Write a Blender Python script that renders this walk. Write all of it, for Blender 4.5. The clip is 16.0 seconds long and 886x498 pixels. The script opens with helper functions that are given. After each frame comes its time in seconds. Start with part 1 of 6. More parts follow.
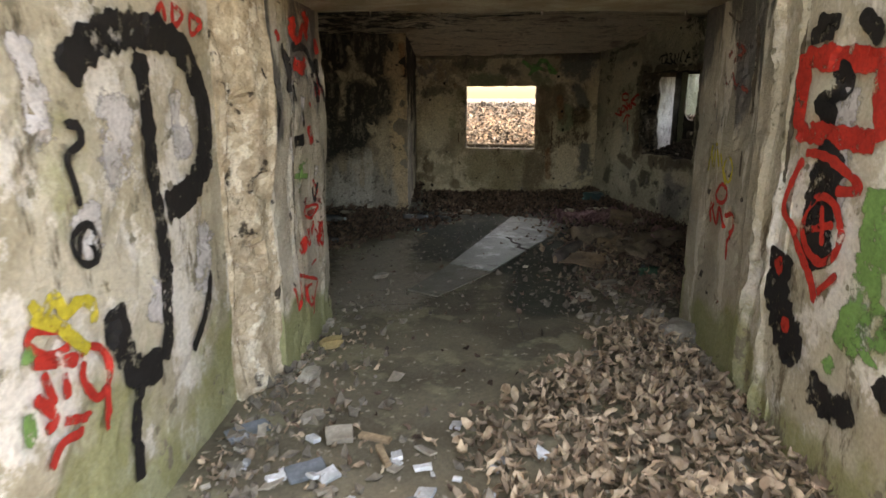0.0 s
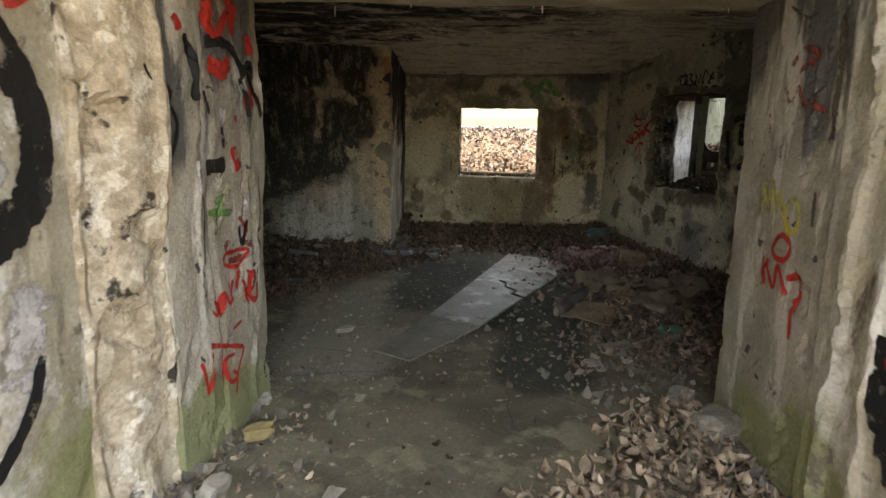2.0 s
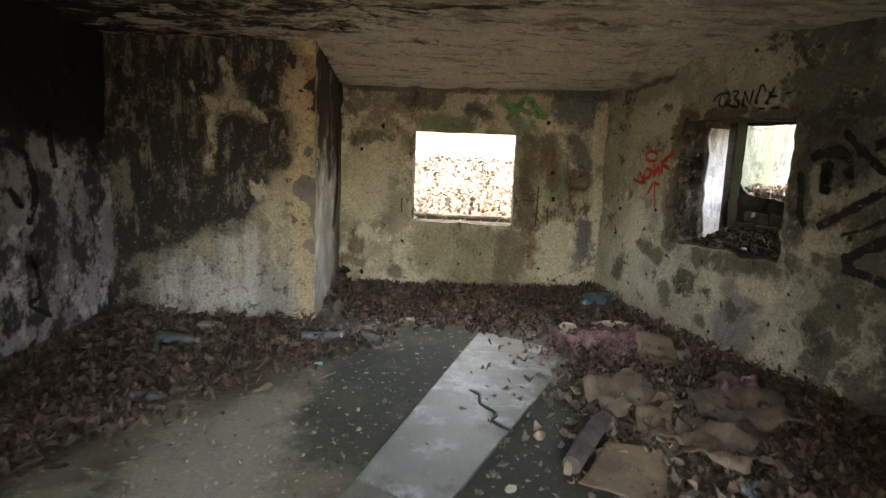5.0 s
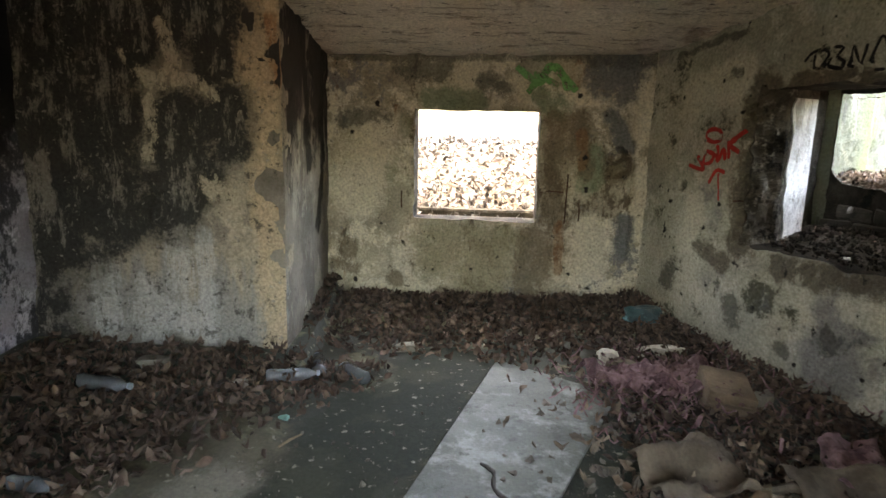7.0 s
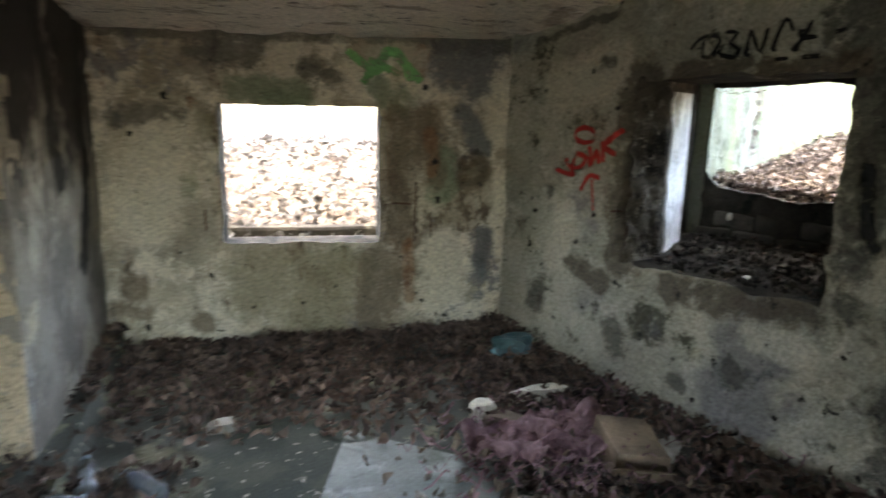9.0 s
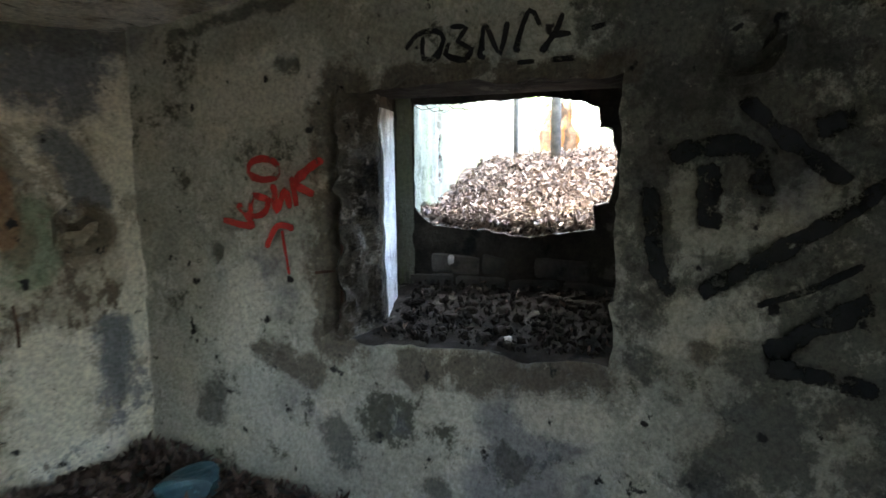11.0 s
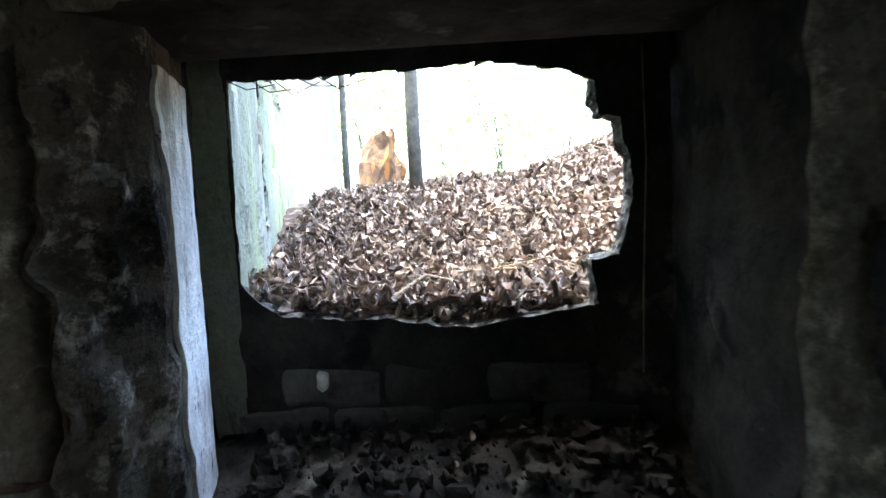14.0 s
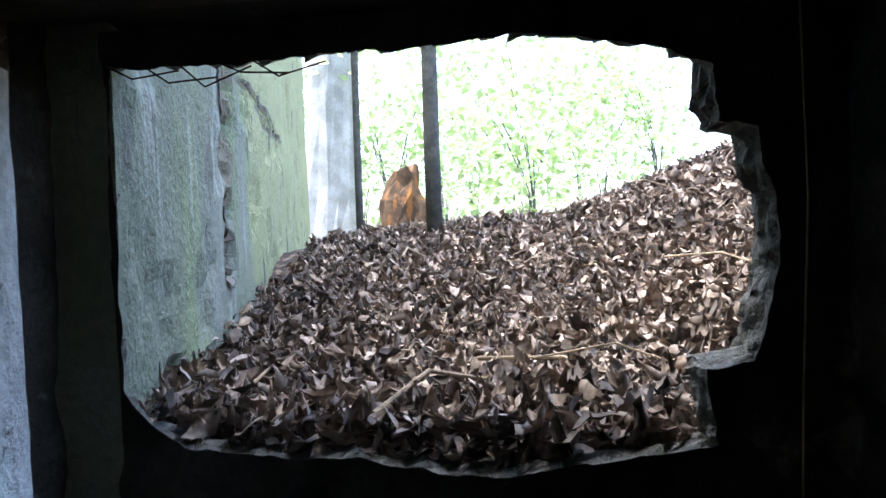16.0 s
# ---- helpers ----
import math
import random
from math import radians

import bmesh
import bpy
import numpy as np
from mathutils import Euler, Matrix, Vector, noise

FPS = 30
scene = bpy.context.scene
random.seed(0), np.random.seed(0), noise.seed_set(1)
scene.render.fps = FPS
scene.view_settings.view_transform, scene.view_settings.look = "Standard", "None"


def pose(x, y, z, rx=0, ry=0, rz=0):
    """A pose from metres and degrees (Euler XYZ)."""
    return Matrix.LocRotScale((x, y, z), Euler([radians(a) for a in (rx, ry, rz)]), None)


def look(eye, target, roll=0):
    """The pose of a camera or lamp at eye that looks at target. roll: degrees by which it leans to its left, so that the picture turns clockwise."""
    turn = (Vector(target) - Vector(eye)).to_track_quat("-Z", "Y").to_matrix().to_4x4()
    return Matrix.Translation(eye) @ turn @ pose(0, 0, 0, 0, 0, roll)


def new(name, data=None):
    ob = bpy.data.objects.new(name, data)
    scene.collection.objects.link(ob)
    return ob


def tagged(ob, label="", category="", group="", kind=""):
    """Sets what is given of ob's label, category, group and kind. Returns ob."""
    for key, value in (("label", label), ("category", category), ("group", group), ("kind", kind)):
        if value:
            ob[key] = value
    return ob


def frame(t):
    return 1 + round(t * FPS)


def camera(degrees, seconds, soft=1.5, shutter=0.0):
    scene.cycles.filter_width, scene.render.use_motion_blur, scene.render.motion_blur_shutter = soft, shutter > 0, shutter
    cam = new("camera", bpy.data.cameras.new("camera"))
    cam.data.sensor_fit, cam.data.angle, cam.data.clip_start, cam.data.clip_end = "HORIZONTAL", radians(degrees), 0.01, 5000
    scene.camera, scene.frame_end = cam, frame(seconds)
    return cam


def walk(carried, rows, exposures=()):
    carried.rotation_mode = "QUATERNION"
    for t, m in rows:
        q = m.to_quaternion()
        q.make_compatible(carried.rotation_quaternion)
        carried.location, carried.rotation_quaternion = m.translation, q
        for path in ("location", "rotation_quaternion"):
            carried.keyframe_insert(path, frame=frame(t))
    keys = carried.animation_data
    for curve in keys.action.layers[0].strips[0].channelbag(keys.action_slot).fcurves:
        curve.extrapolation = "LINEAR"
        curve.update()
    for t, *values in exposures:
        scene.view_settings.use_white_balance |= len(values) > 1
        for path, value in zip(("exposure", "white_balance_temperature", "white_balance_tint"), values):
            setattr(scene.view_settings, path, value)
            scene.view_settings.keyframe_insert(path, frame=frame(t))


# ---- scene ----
cam = camera(70.1, 16.0, shutter=0.5)
METRES, EYE, TILT, LEAN, TURN = 8.0, 1.5, 0.0, 0.0, 0.0
ROWS = [
    (0.0, 0.0, 0.0, 0.0, 0.0, -13.89, -0.0),
    (0.5, -0.0006, 0.0298, -0.0013, -1.81, -13.03, -1.32),
    (1.0, 0.0037, 0.0547, -0.0044, -2.88, -12.23, -1.86),
    (1.5, 0.0174, 0.0851, -0.0051, -1.47, -11.6, -1.46),
    (2.0, 0.0208, 0.115, -0.0063, 0.46, -11.62, -1.04),
    (2.5, 0.0178, 0.1553, -0.0043, -2.01, -10.68, -1.93),
    (3.0, 0.0215, 0.1994, -0.0071, -0.52, -11.48, -1.22),
    (3.5, 0.0285, 0.2393, -0.0035, 3.15, -11.24, -1.17),
    (4.0, 0.0249, 0.2831, -0.0049, 1.42, -10.41, -1.98),
    (4.5, 0.0224, 0.3185, -0.0055, -2.17, -9.49, -1.98),
    (5.0, 0.0286, 0.3606, -0.0058, -3.4, -9.17, -2.34),
    (7.5, 0.0502, 0.5247, -0.0002, -0.84, -11.65, -0.65),
    (8.0, 0.0441, 0.5576, 0.0017, -0.78, -11.85, 0.22),
    (8.5, 0.0467, 0.5771, 0.0021, -6.2, -12.12, 0.17),
    (9.0, 0.0547, 0.608, 0.0017, -17.47, -11.5, -1.12),
    (9.5, 0.0639, 0.6313, 0.0012, -25.88, -11.07, -0.93),
    (10.0, 0.0725, 0.669, 0.0018, -36.1, -9.97, -0.37),
    (12.5, 0.1548, 0.8148, -0.004, -62.92, -6.9, 1.88),
    (13.0, 0.1818, 0.8314, -0.004, -65.39, -5.98, 2.24),
    (13.5, 0.1992, 0.8431, -0.0044, -67.05, -5.44, 2.71),
    (14.0, 0.2162, 0.8609, -0.0053, -70.21, -5.51, 2.81),
    (14.5, 0.2398, 0.872, -0.0058, -69.98, -5.71, 3.22),
    (15.0, 0.2692, 0.8793, -0.0039, -67.6, -3.98, 2.76),
    (15.5, 0.2815, 0.8814, -0.0034, -66.95, -2.89, 2.22),
    (16.0, 0.2849, 0.8819, -0.0026, -67.5, -1.97, 2.11),
]
EXPOSURES = [(0.0, 3.9, 9700, 14), (2.0, 4.2, 9600, 14), (3.5, 4.85, 9400, 14), (5.0, 5.6, 9100, 14), (7.5, 5.55, 8200, 12), (9.0, 5.5, 7300, 10), (12.5, 5.3, 6150, 9), (14.5, 4.55, 5900, 9), (15.2, 4.05, 5800, 9), (16.0, 3.4, 5750, 9)]
walk(cam, [(t, pose(0, 0, EYE, TILT, LEAN, TURN) @ pose(METRES * x, METRES * y, METRES * z, 90 + pitch, roll, yaw))
           for t, x, y, z, yaw, pitch, roll in ROWS], EXPOSURES)

# ---------------------------------------------------------------- light
SUN_EL, SUN_AZ = radians(78), radians(340)
world = bpy.data.worlds.new("overcast_sky")
scene.world = world
world.use_nodes = True
sky = world.node_tree.nodes.new("ShaderNodeTexSky")
sky.sky_type = "NISHITA"
sky.sun_disc = False
sky.sun_elevation, sky.sun_rotation = SUN_EL, SUN_AZ
sky.air_density, sky.dust_density = 1.0, 4.0
bg = world.node_tree.nodes["Background"]
bg.inputs["Strength"].default_value = 0.15
world.node_tree.links.new(sky.outputs[0], bg.inputs["Color"])
sun_data = bpy.data.lights.new("sun", "SUN")
sun_data.energy, sun_data.angle, sun_data.color = 0.7, radians(30), (1.0, 0.98, 0.95)
sun = new("sun", sun_data)
sun_dir = Vector((math.sin(SUN_AZ) * math.cos(SUN_EL), math.cos(SUN_AZ) * math.cos(SUN_EL), math.sin(SUN_EL)))
sun.matrix_world = look(sun_dir * 30, (0, 0, 0))


# ---------------------------------------------------------------- materials
def ramp(nt, src, lo, hi):
    n = nt.nodes.new("ShaderNodeMapRange")
    n.interpolation_type = "SMOOTHSTEP"
    nt.links.new(src, n.inputs["Value"])
    n.inputs["From Min"].default_value, n.inputs["From Max"].default_value = lo, hi
    return n.outputs["Result"]


def noise_tex(nt, vec, scale, detail=4.0, stretch=(1, 1, 1), shift=0.0, rough=0.55):
    mp = nt.nodes.new("ShaderNodeMapping")
    mp.inputs["Scale"].default_value = stretch
    mp.inputs["Location"].default_value = (shift, shift * 0.7, shift * 1.3)
    nt.links.new(vec, mp.inputs["Vector"])
    n = nt.nodes.new("ShaderNodeTexNoise")
    n.inputs["Scale"].default_value, n.inputs["Detail"].default_value = scale, detail
    n.inputs["Roughness"].default_value = rough
    nt.links.new(mp.outputs[0], n.inputs["Vector"])
    return n.outputs["Fac"]


def blend(nt, fac, a, b):
    m = nt.nodes.new("ShaderNodeMix")
    m.data_type = "RGBA"
    nt.links.new(fac, m.inputs[0])
    for slot, v in ((6, a), (7, b)):
        if isinstance(v, tuple):
            m.inputs[slot].default_value = (*v, 1)
        else:
            nt.links.new(v, m.inputs[slot])
    return m.outputs[2]


def maths(nt, op, a, b):
    n = nt.nodes.new("ShaderNodeMath")
    n.operation = op
    for k, v in ((0, a), (1, b)):
        if isinstance(v, (int, float)):
            n.inputs[k].default_value = v
        else:
            nt.links.new(v, n.inputs[k])
    return n.outputs[0]


def material(name, c1, c2, scale=2.0, overlays=(), rough=0.9, bump=0.4, bump_scale=40.0, grain=0.15, metal=0.0, vary=0.0, spec=0.3, shift=0.0, spots=0.0):
    """Two mottled colours, then overlays: dict(color, scale, lo, hi, stretch, shift, along=(vector, a, b, weight), mark, detail)."""
    mat = bpy.data.materials.new(name)
    mat.use_nodes = True
    nt = mat.node_tree
    bsdf = nt.nodes["Principled BSDF"]
    vec = nt.nodes.new("ShaderNodeTexCoord").outputs["Object"]
    col = blend(nt, ramp(nt, noise_tex(nt, vec, scale, 6, shift=shift), 0.35, 0.65), c1, c2)
    fine = noise_tex(nt, vec, 55, 5, shift=3.1 + shift, rough=0.7)
    for o in overlays:
        f = noise_tex(nt, vec, o["scale"], o.get("detail", 6), o.get("stretch", (1, 1, 1)), o.get("shift", 0.0), o.get("rough", 0.6))
        if "mark" in o:
            at = nt.nodes.new("ShaderNodeAttribute")
            at.attribute_name = o["mark"]
            f = maths(nt, "MULTIPLY", at.outputs["Fac"], maths(nt, "ADD", maths(nt, "MULTIPLY", maths(nt, "SUBTRACT", f, 0.5), o.get("ragged", 3.6)), 1.0))
        if "along" in o:
            d, a, b, w = o["along"]
            dot = nt.nodes.new("ShaderNodeVectorMath")
            dot.operation = "DOT_PRODUCT"
            nt.links.new(vec, dot.inputs[0])
            dot.inputs[1].default_value = d
            f = maths(nt, "ADD", f, maths(nt, "MULTIPLY", maths(nt, "SUBTRACT", ramp(nt, dot.outputs["Value"], a, b), 0.5), w))
        fac = ramp(nt, f, o["lo"], o["hi"])
        if "most" in o:
            fac = maths(nt, "MULTIPLY", fac, o["most"])
        col = blend(nt, fac, col, o["color"])
    if spots:
        warp = nt.nodes.new("ShaderNodeTexVoronoi")
        warp.inputs["Scale"].default_value = spots
        nt.links.new(vec, warp.inputs["Vector"])
        edge = maths(nt, "ADD", warp.outputs["Distance"], maths(nt, "MULTIPLY", maths(nt, "SUBTRACT", noise_tex(nt, vec, 22, 5), 0.5), 0.4))
        col = blend(nt, ramp(nt, edge, 0.10, 0.05), col, (0.02, 0.019, 0.017))
    if vary:
        rnd = nt.nodes.new("ShaderNodeObjectInfo").outputs["Random"] if vary > 0 else nt.nodes.new("ShaderNodeNewGeometry").outputs["Random Per Island"]
        hsv = nt.nodes.new("ShaderNodeHueSaturation")
        nt.links.new(maths(nt, "ADD", maths(nt, "MULTIPLY", rnd, 2 * abs(vary)), 1 - abs(vary)), hsv.inputs["Value"])
        nt.links.new(col, hsv.inputs["Color"])
        col = hsv.outputs[0]
    if grain:
        g = nt.nodes.new("ShaderNodeMix")
        g.data_type, g.blend_type = "RGBA", "MULTIPLY"
        g.inputs[0].default_value = 1.0
        nt.links.new(col, g.inputs[6])
        v = maths(nt, "ADD", maths(nt, "MULTIPLY", ramp(nt, fine, 0.3, 0.7), 2 * grain), 1 - grain)
        nt.links.new(v, g.inputs[7])
        col = g.outputs[2]
    nt.links.new(col, bsdf.inputs["Base Color"])
    bsdf.inputs["Roughness"].default_value = rough
    bsdf.inputs["Metallic"].default_value = metal
    bsdf.inputs["Specular IOR Level"].default_value = spec
    if bump:
        b = nt.nodes.new("ShaderNodeBump")
        b.inputs["Strength"].default_value, b.inputs["Distance"].default_value = bump, 0.012
        nt.links.new(maths(nt, "ADD", fine, noise_tex(nt, vec, bump_scale * 0.3, 4, shift=7.7)), b.inputs["Height"])
        nt.links.new(b.outputs[0], bsdf.inputs["Normal"])
    return mat


def patch(name, color, scale=7.0, lo=0.42, hi=0.85, **more):
    """An overlay that keeps to the marks of that name on the surface, with a broken edge."""
    return dict(mark=name, color=color, scale=scale, lo=lo, hi=hi, rough=0.82, detail=13, **more)


PLASTER = material("old_plaster", (0.52, 0.47, 0.34), (0.31, 0.275, 0.2), 2.4, [
    dict(color=(0.66, 0.61, 0.47), scale=3.0, lo=0.5, hi=0.56, shift=5, rough=0.78, detail=12),
    dict(color=(0.14, 0.11, 0.075), scale=2.5, lo=0.54, hi=0.6, shift=9, stretch=(1, 1, 0.6), rough=0.78, detail=12),
    dict(color=(0.23, 0.225, 0.205), scale=2.0, lo=0.56, hi=0.61, shift=31, rough=0.78, detail=12),
    dict(color=(0.13, 0.17, 0.08), scale=1.6, lo=0.6, hi=0.7, shift=2, most=0.5),
    dict(color=(0.26, 0.12, 0.055), scale=3.2, lo=0.6, hi=0.68, shift=17, stretch=(1, 1, 0.4), rough=0.75, most=0.7),
    patch("olive", (0.3, 0.27, 0.17), 4.0, most=0.75),
    patch("pale", (0.6, 0.555, 0.42), 5.0, shift=3),
    patch("green", (0.2, 0.25, 0.16), 5.0, shift=5, most=0.85),
    patch("slate", (0.17, 0.175, 0.165), 6.0, shift=6),
    patch("brown", (0.16, 0.125, 0.08), 6.0, shift=7, most=0.8, stretch=(1, 1, 0.6)),
    patch("rust", (0.24, 0.12, 0.055), 9.0, shift=8, most=0.6, stretch=(1.5, 1.5, 0.4)),
    patch("damp", (0.085, 0.086, 0.072), 8.0, shift=9, most=0.75, ragged=4.5),
    dict(color=(0.07, 0.06, 0.045), scale=26, lo=0.61, hi=0.66, shift=101, rough=0.7, most=0.55),
    dict(color=(0.56, 0.51, 0.4), scale=13, lo=0.6, hi=0.68, shift=113, rough=0.75, most=0.4),
    dict(color=(0.03, 0.028, 0.022), scale=9.0, lo=0.63, hi=0.67, shift=12, rough=0.75)], bump=1.0, spots=4.6, grain=0.28)
PIERSIDE = material("grey_pier_plaster", (0.3, 0.275, 0.225), (0.17, 0.155, 0.13), 3.0, [
    dict(color=(0.42, 0.39, 0.31), scale=3.0, lo=0.53, hi=0.6, shift=5, stretch=(1, 1, 0.5), rough=0.78, detail=12),
    dict(color=(0.05, 0.046, 0.04), scale=2.6, lo=0.5, hi=0.58, shift=15, stretch=(1, 1, 0.4), rough=0.8, detail=12, along=((0, 0, 1), 0.6, 1.9, 0.2)),
    patch("soot", (0.035, 0.033, 0.028), 6.0, stretch=(1, 1, 0.5))], bump=1.0)
SIDE = material("damp_plaster", (0.5, 0.485, 0.375), (0.33, 0.32, 0.245), 1.8, [
    dict(color=(0.5, 0.48, 0.38), scale=2.6, lo=0.51, hi=0.57, shift=4, rough=0.78, detail=12),
    dict(color=(0.1, 0.1, 0.07), scale=2.6, lo=0.55, hi=0.61, shift=19, rough=0.78, detail=12),
    dict(color=(0.14, 0.14, 0.15), scale=1.3, lo=0.56, hi=0.66, shift=41, most=0.7),
    dict(color=(0.075, 0.076, 0.06), scale=3.2, lo=0.54, hi=0.63, shift=71, detail=9, rough=0.72, along=((0.2848, -0.9586, 0.25), -6.0, -5.0, 0.26), most=0.8),
    patch("pale", (0.56, 0.53, 0.41), 5.0, shift=3, most=0.8),
    patch("brown", (0.12, 0.1, 0.07), 7.0, shift=7, most=0.9),
    patch("damp", (0.065, 0.064, 0.052), 7.0, shift=9, most=0.75, ragged=4.5),
    dict(color=(0.07, 0.06, 0.045), scale=26, lo=0.61, hi=0.66, shift=121, rough=0.7, most=0.55),
    dict(color=(0.56, 0.51, 0.4), scale=13, lo=0.6, hi=0.68, shift=133, rough=0.75, most=0.4),
    dict(color=(0.025, 0.025, 0.022), scale=10.0, lo=0.64, hi=0.69, shift=14)], bump=1.0, spots=5.2, grain=0.28)
SOOT = material("sooty_plaster", (0.4, 0.35, 0.26), (0.26, 0.235, 0.185), 2.5, [
    dict(color=(0.47, 0.41, 0.3), scale=4.0, lo=0.52, hi=0.6, shift=15, rough=0.75, detail=12),
    dict(color=(0.3, 0.3, 0.275), scale=4.0, lo=0.46, hi=0.6, shift=8, stretch=(1.8, 1.8, 0.3), along=((0, 0, -1), -1.0, -0.2, 0.4), most=0.8),
    patch("ochre", (0.54, 0.43, 0.28), 5.0, 0.35, 0.8, stretch=(1, 1, 0.5), shift=2, most=0.9),
    patch("wash", (0.52, 0.52, 0.48), 6.0, 0.45, 1.0, stretch=(2.2, 2.2, 0.3), shift=4, most=0.8),
    dict(color=(0.06, 0.056, 0.05), scale=9, lo=0.55, hi=0.63, shift=61, rough=0.75, detail=9, most=0.8),
    patch("soot", (0.17, 0.155, 0.12), 5.0, 0.12, 0.6, shift=21, ragged=4.0, most=0.75),
    patch("soot", (0.045, 0.044, 0.038), 4.0, 0.4, 0.72, shift=1, ragged=4.0),
    patch("soot", (0.3, 0.28, 0.23), 6.0, 0.95, 1.3, shift=31, ragged=4.5, stretch=(1.5, 1.5, 0.45), most=0.7),
    patch("flake", (0.46, 0.41, 0.3), 9.0, 0.6, 0.9, shift=6, ragged=9.0, stretch=(1.2, 1.2, 0.7)),
    patch("rust", (0.36, 0.17, 0.08), 6.0, 0.4, 1.0, stretch=(2, 2, 0.4), shift=3, most=0.7),
    dict(color=(0.05, 0.046, 0.038), scale=24, lo=0.6, hi=0.65, shift=141, rough=0.7, most=0.8),
    dict(color=(0.3, 0.28, 0.24), scale=26, lo=0.61, hi=0.66, shift=91, most=0.7)], bump=1.0, grain=0.28)
TAGGED = material("dirty_jamb", (0.46, 0.42, 0.34), (0.29, 0.265, 0.21), 2.6, [
    dict(color=(0.55, 0.52, 0.45), scale=4, lo=0.54, hi=0.6, shift=6, stretch=(1.5, 1.5, 0.4)),
    dict(color=(0.12, 0.115, 0.11), scale=2.6, lo=0.55, hi=0.64, shift=28, stretch=(1.6, 1.6, 0.45), along=((0, 0, 1), 0.9, 1.8, 0.2)),
    dict(color=(0.22, 0.24, 0.1), scale=1.9, lo=0.5, hi=0.64, shift=1, along=((0, 0, -1), -0.8, 0.0, 0.35), most=0.8),
    dict(color=(0.05, 0.045, 0.04), scale=9, lo=0.64, hi=0.68, shift=44)], bump=0.8)
OUTER = material("outer_concrete", (0.52, 0.48, 0.38), (0.36, 0.32, 0.23), 1.9, [
    dict(color=(0.66, 0.63, 0.57), scale=2.2, lo=0.5, hi=0.57, shift=6, rough=0.75, detail=12),
    dict(color=(0.24, 0.25, 0.1), scale=1.8, lo=0.46, hi=0.62, shift=1, along=((0, 0, -1), -0.9, 0.0, 0.3), most=0.8),
    dict(color=(0.14, 0.115, 0.08), scale=3.2, lo=0.56, hi=0.64, shift=11, stretch=(1, 1, 0.35), rough=0.75, detail=12),
    dict(color=(0.2, 0.18, 0.13), scale=7, lo=0.6, hi=0.65, shift=21)], bump=0.7)
ROUGH = material("broken_aggregate", (0.6, 0.52, 0.39), (0.4, 0.32, 0.22), 14.0, [
    dict(color=(0.74, 0.68, 0.56), scale=8, lo=0.54, hi=0.6, shift=6),
    dict(color=(0.06, 0.05, 0.04), scale=6, lo=0.6, hi=0.66, shift=2)], bump=1.0, bump_scale=90)
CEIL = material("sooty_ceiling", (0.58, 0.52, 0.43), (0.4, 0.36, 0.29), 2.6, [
    # Pale streaks, denser towards the back wall.
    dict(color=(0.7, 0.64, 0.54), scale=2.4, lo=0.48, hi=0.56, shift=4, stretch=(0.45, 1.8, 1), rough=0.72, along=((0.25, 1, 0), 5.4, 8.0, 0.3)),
    # Near-black streaks, denser towards the near left corner.
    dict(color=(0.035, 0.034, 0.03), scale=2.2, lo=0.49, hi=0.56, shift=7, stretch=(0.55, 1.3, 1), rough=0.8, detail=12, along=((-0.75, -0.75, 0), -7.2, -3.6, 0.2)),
    dict(color=(0.74, 0.69, 0.6), scale=3.6, lo=0.53, hi=0.57, shift=9, stretch=(0.5, 1.4, 1), rough=0.8, detail=12),
    dict(color=(0.26, 0.22, 0.17), scale=4.0, lo=0.54, hi=0.6, shift=49, stretch=(0.5, 1.7, 1), rough=0.8, detail=12, most=0.8),
    dict(color=(0.2, 0.13, 0.09), scale=2.0, lo=0.57, hi=0.66, shift=29, most=0.6),
    dict(color=(0.05, 0.046, 0.04), scale=15, lo=0.59, hi=0.64, shift=151, stretch=(0.5, 1.3, 1), rough=0.75, most=0.8)], bump=1.0, grain=0.25)
FLOOR = material("dusty_floor", (0.185, 0.167, 0.12), (0.105, 0.096, 0.07), 1.5, [
    dict(color=(0.085, 0.09, 0.075), scale=0.9, lo=0.5, hi=0.56, shift=3, along=((0.35, 0.95, 0), 5.9, 6.6, 0.4)),
    dict(color=(0.23, 0.22, 0.15), scale=3.0, lo=0.52, hi=0.62, shift=13),
    patch("dark", (0.046, 0.053, 0.041), 4.0, 0.3, 0.7, shift=2, ragged=2.0, most=0.85),
    # Dust paled further to paint in the doorway's light.
    patch("dust", (0.26, 0.24, 0.19), 6.0, 0.3, 0.9, shift=4, ragged=3.0),
    dict(color=(0.38, 0.35, 0.28), scale=18, lo=0.61, hi=0.67, shift=5)], rough=0.88, spec=0.12)
GROUND = material("leaf_mould", (0.08, 0.055, 0.038), (0.045, 0.032, 0.024), 3.0, [
    dict(color=(0.26, 0.19, 0.13), scale=14, lo=0.55, hi=0.65, shift=4)], bump=0.9)
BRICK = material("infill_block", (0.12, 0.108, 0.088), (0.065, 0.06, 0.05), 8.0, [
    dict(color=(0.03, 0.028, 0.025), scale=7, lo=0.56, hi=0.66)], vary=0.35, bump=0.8)
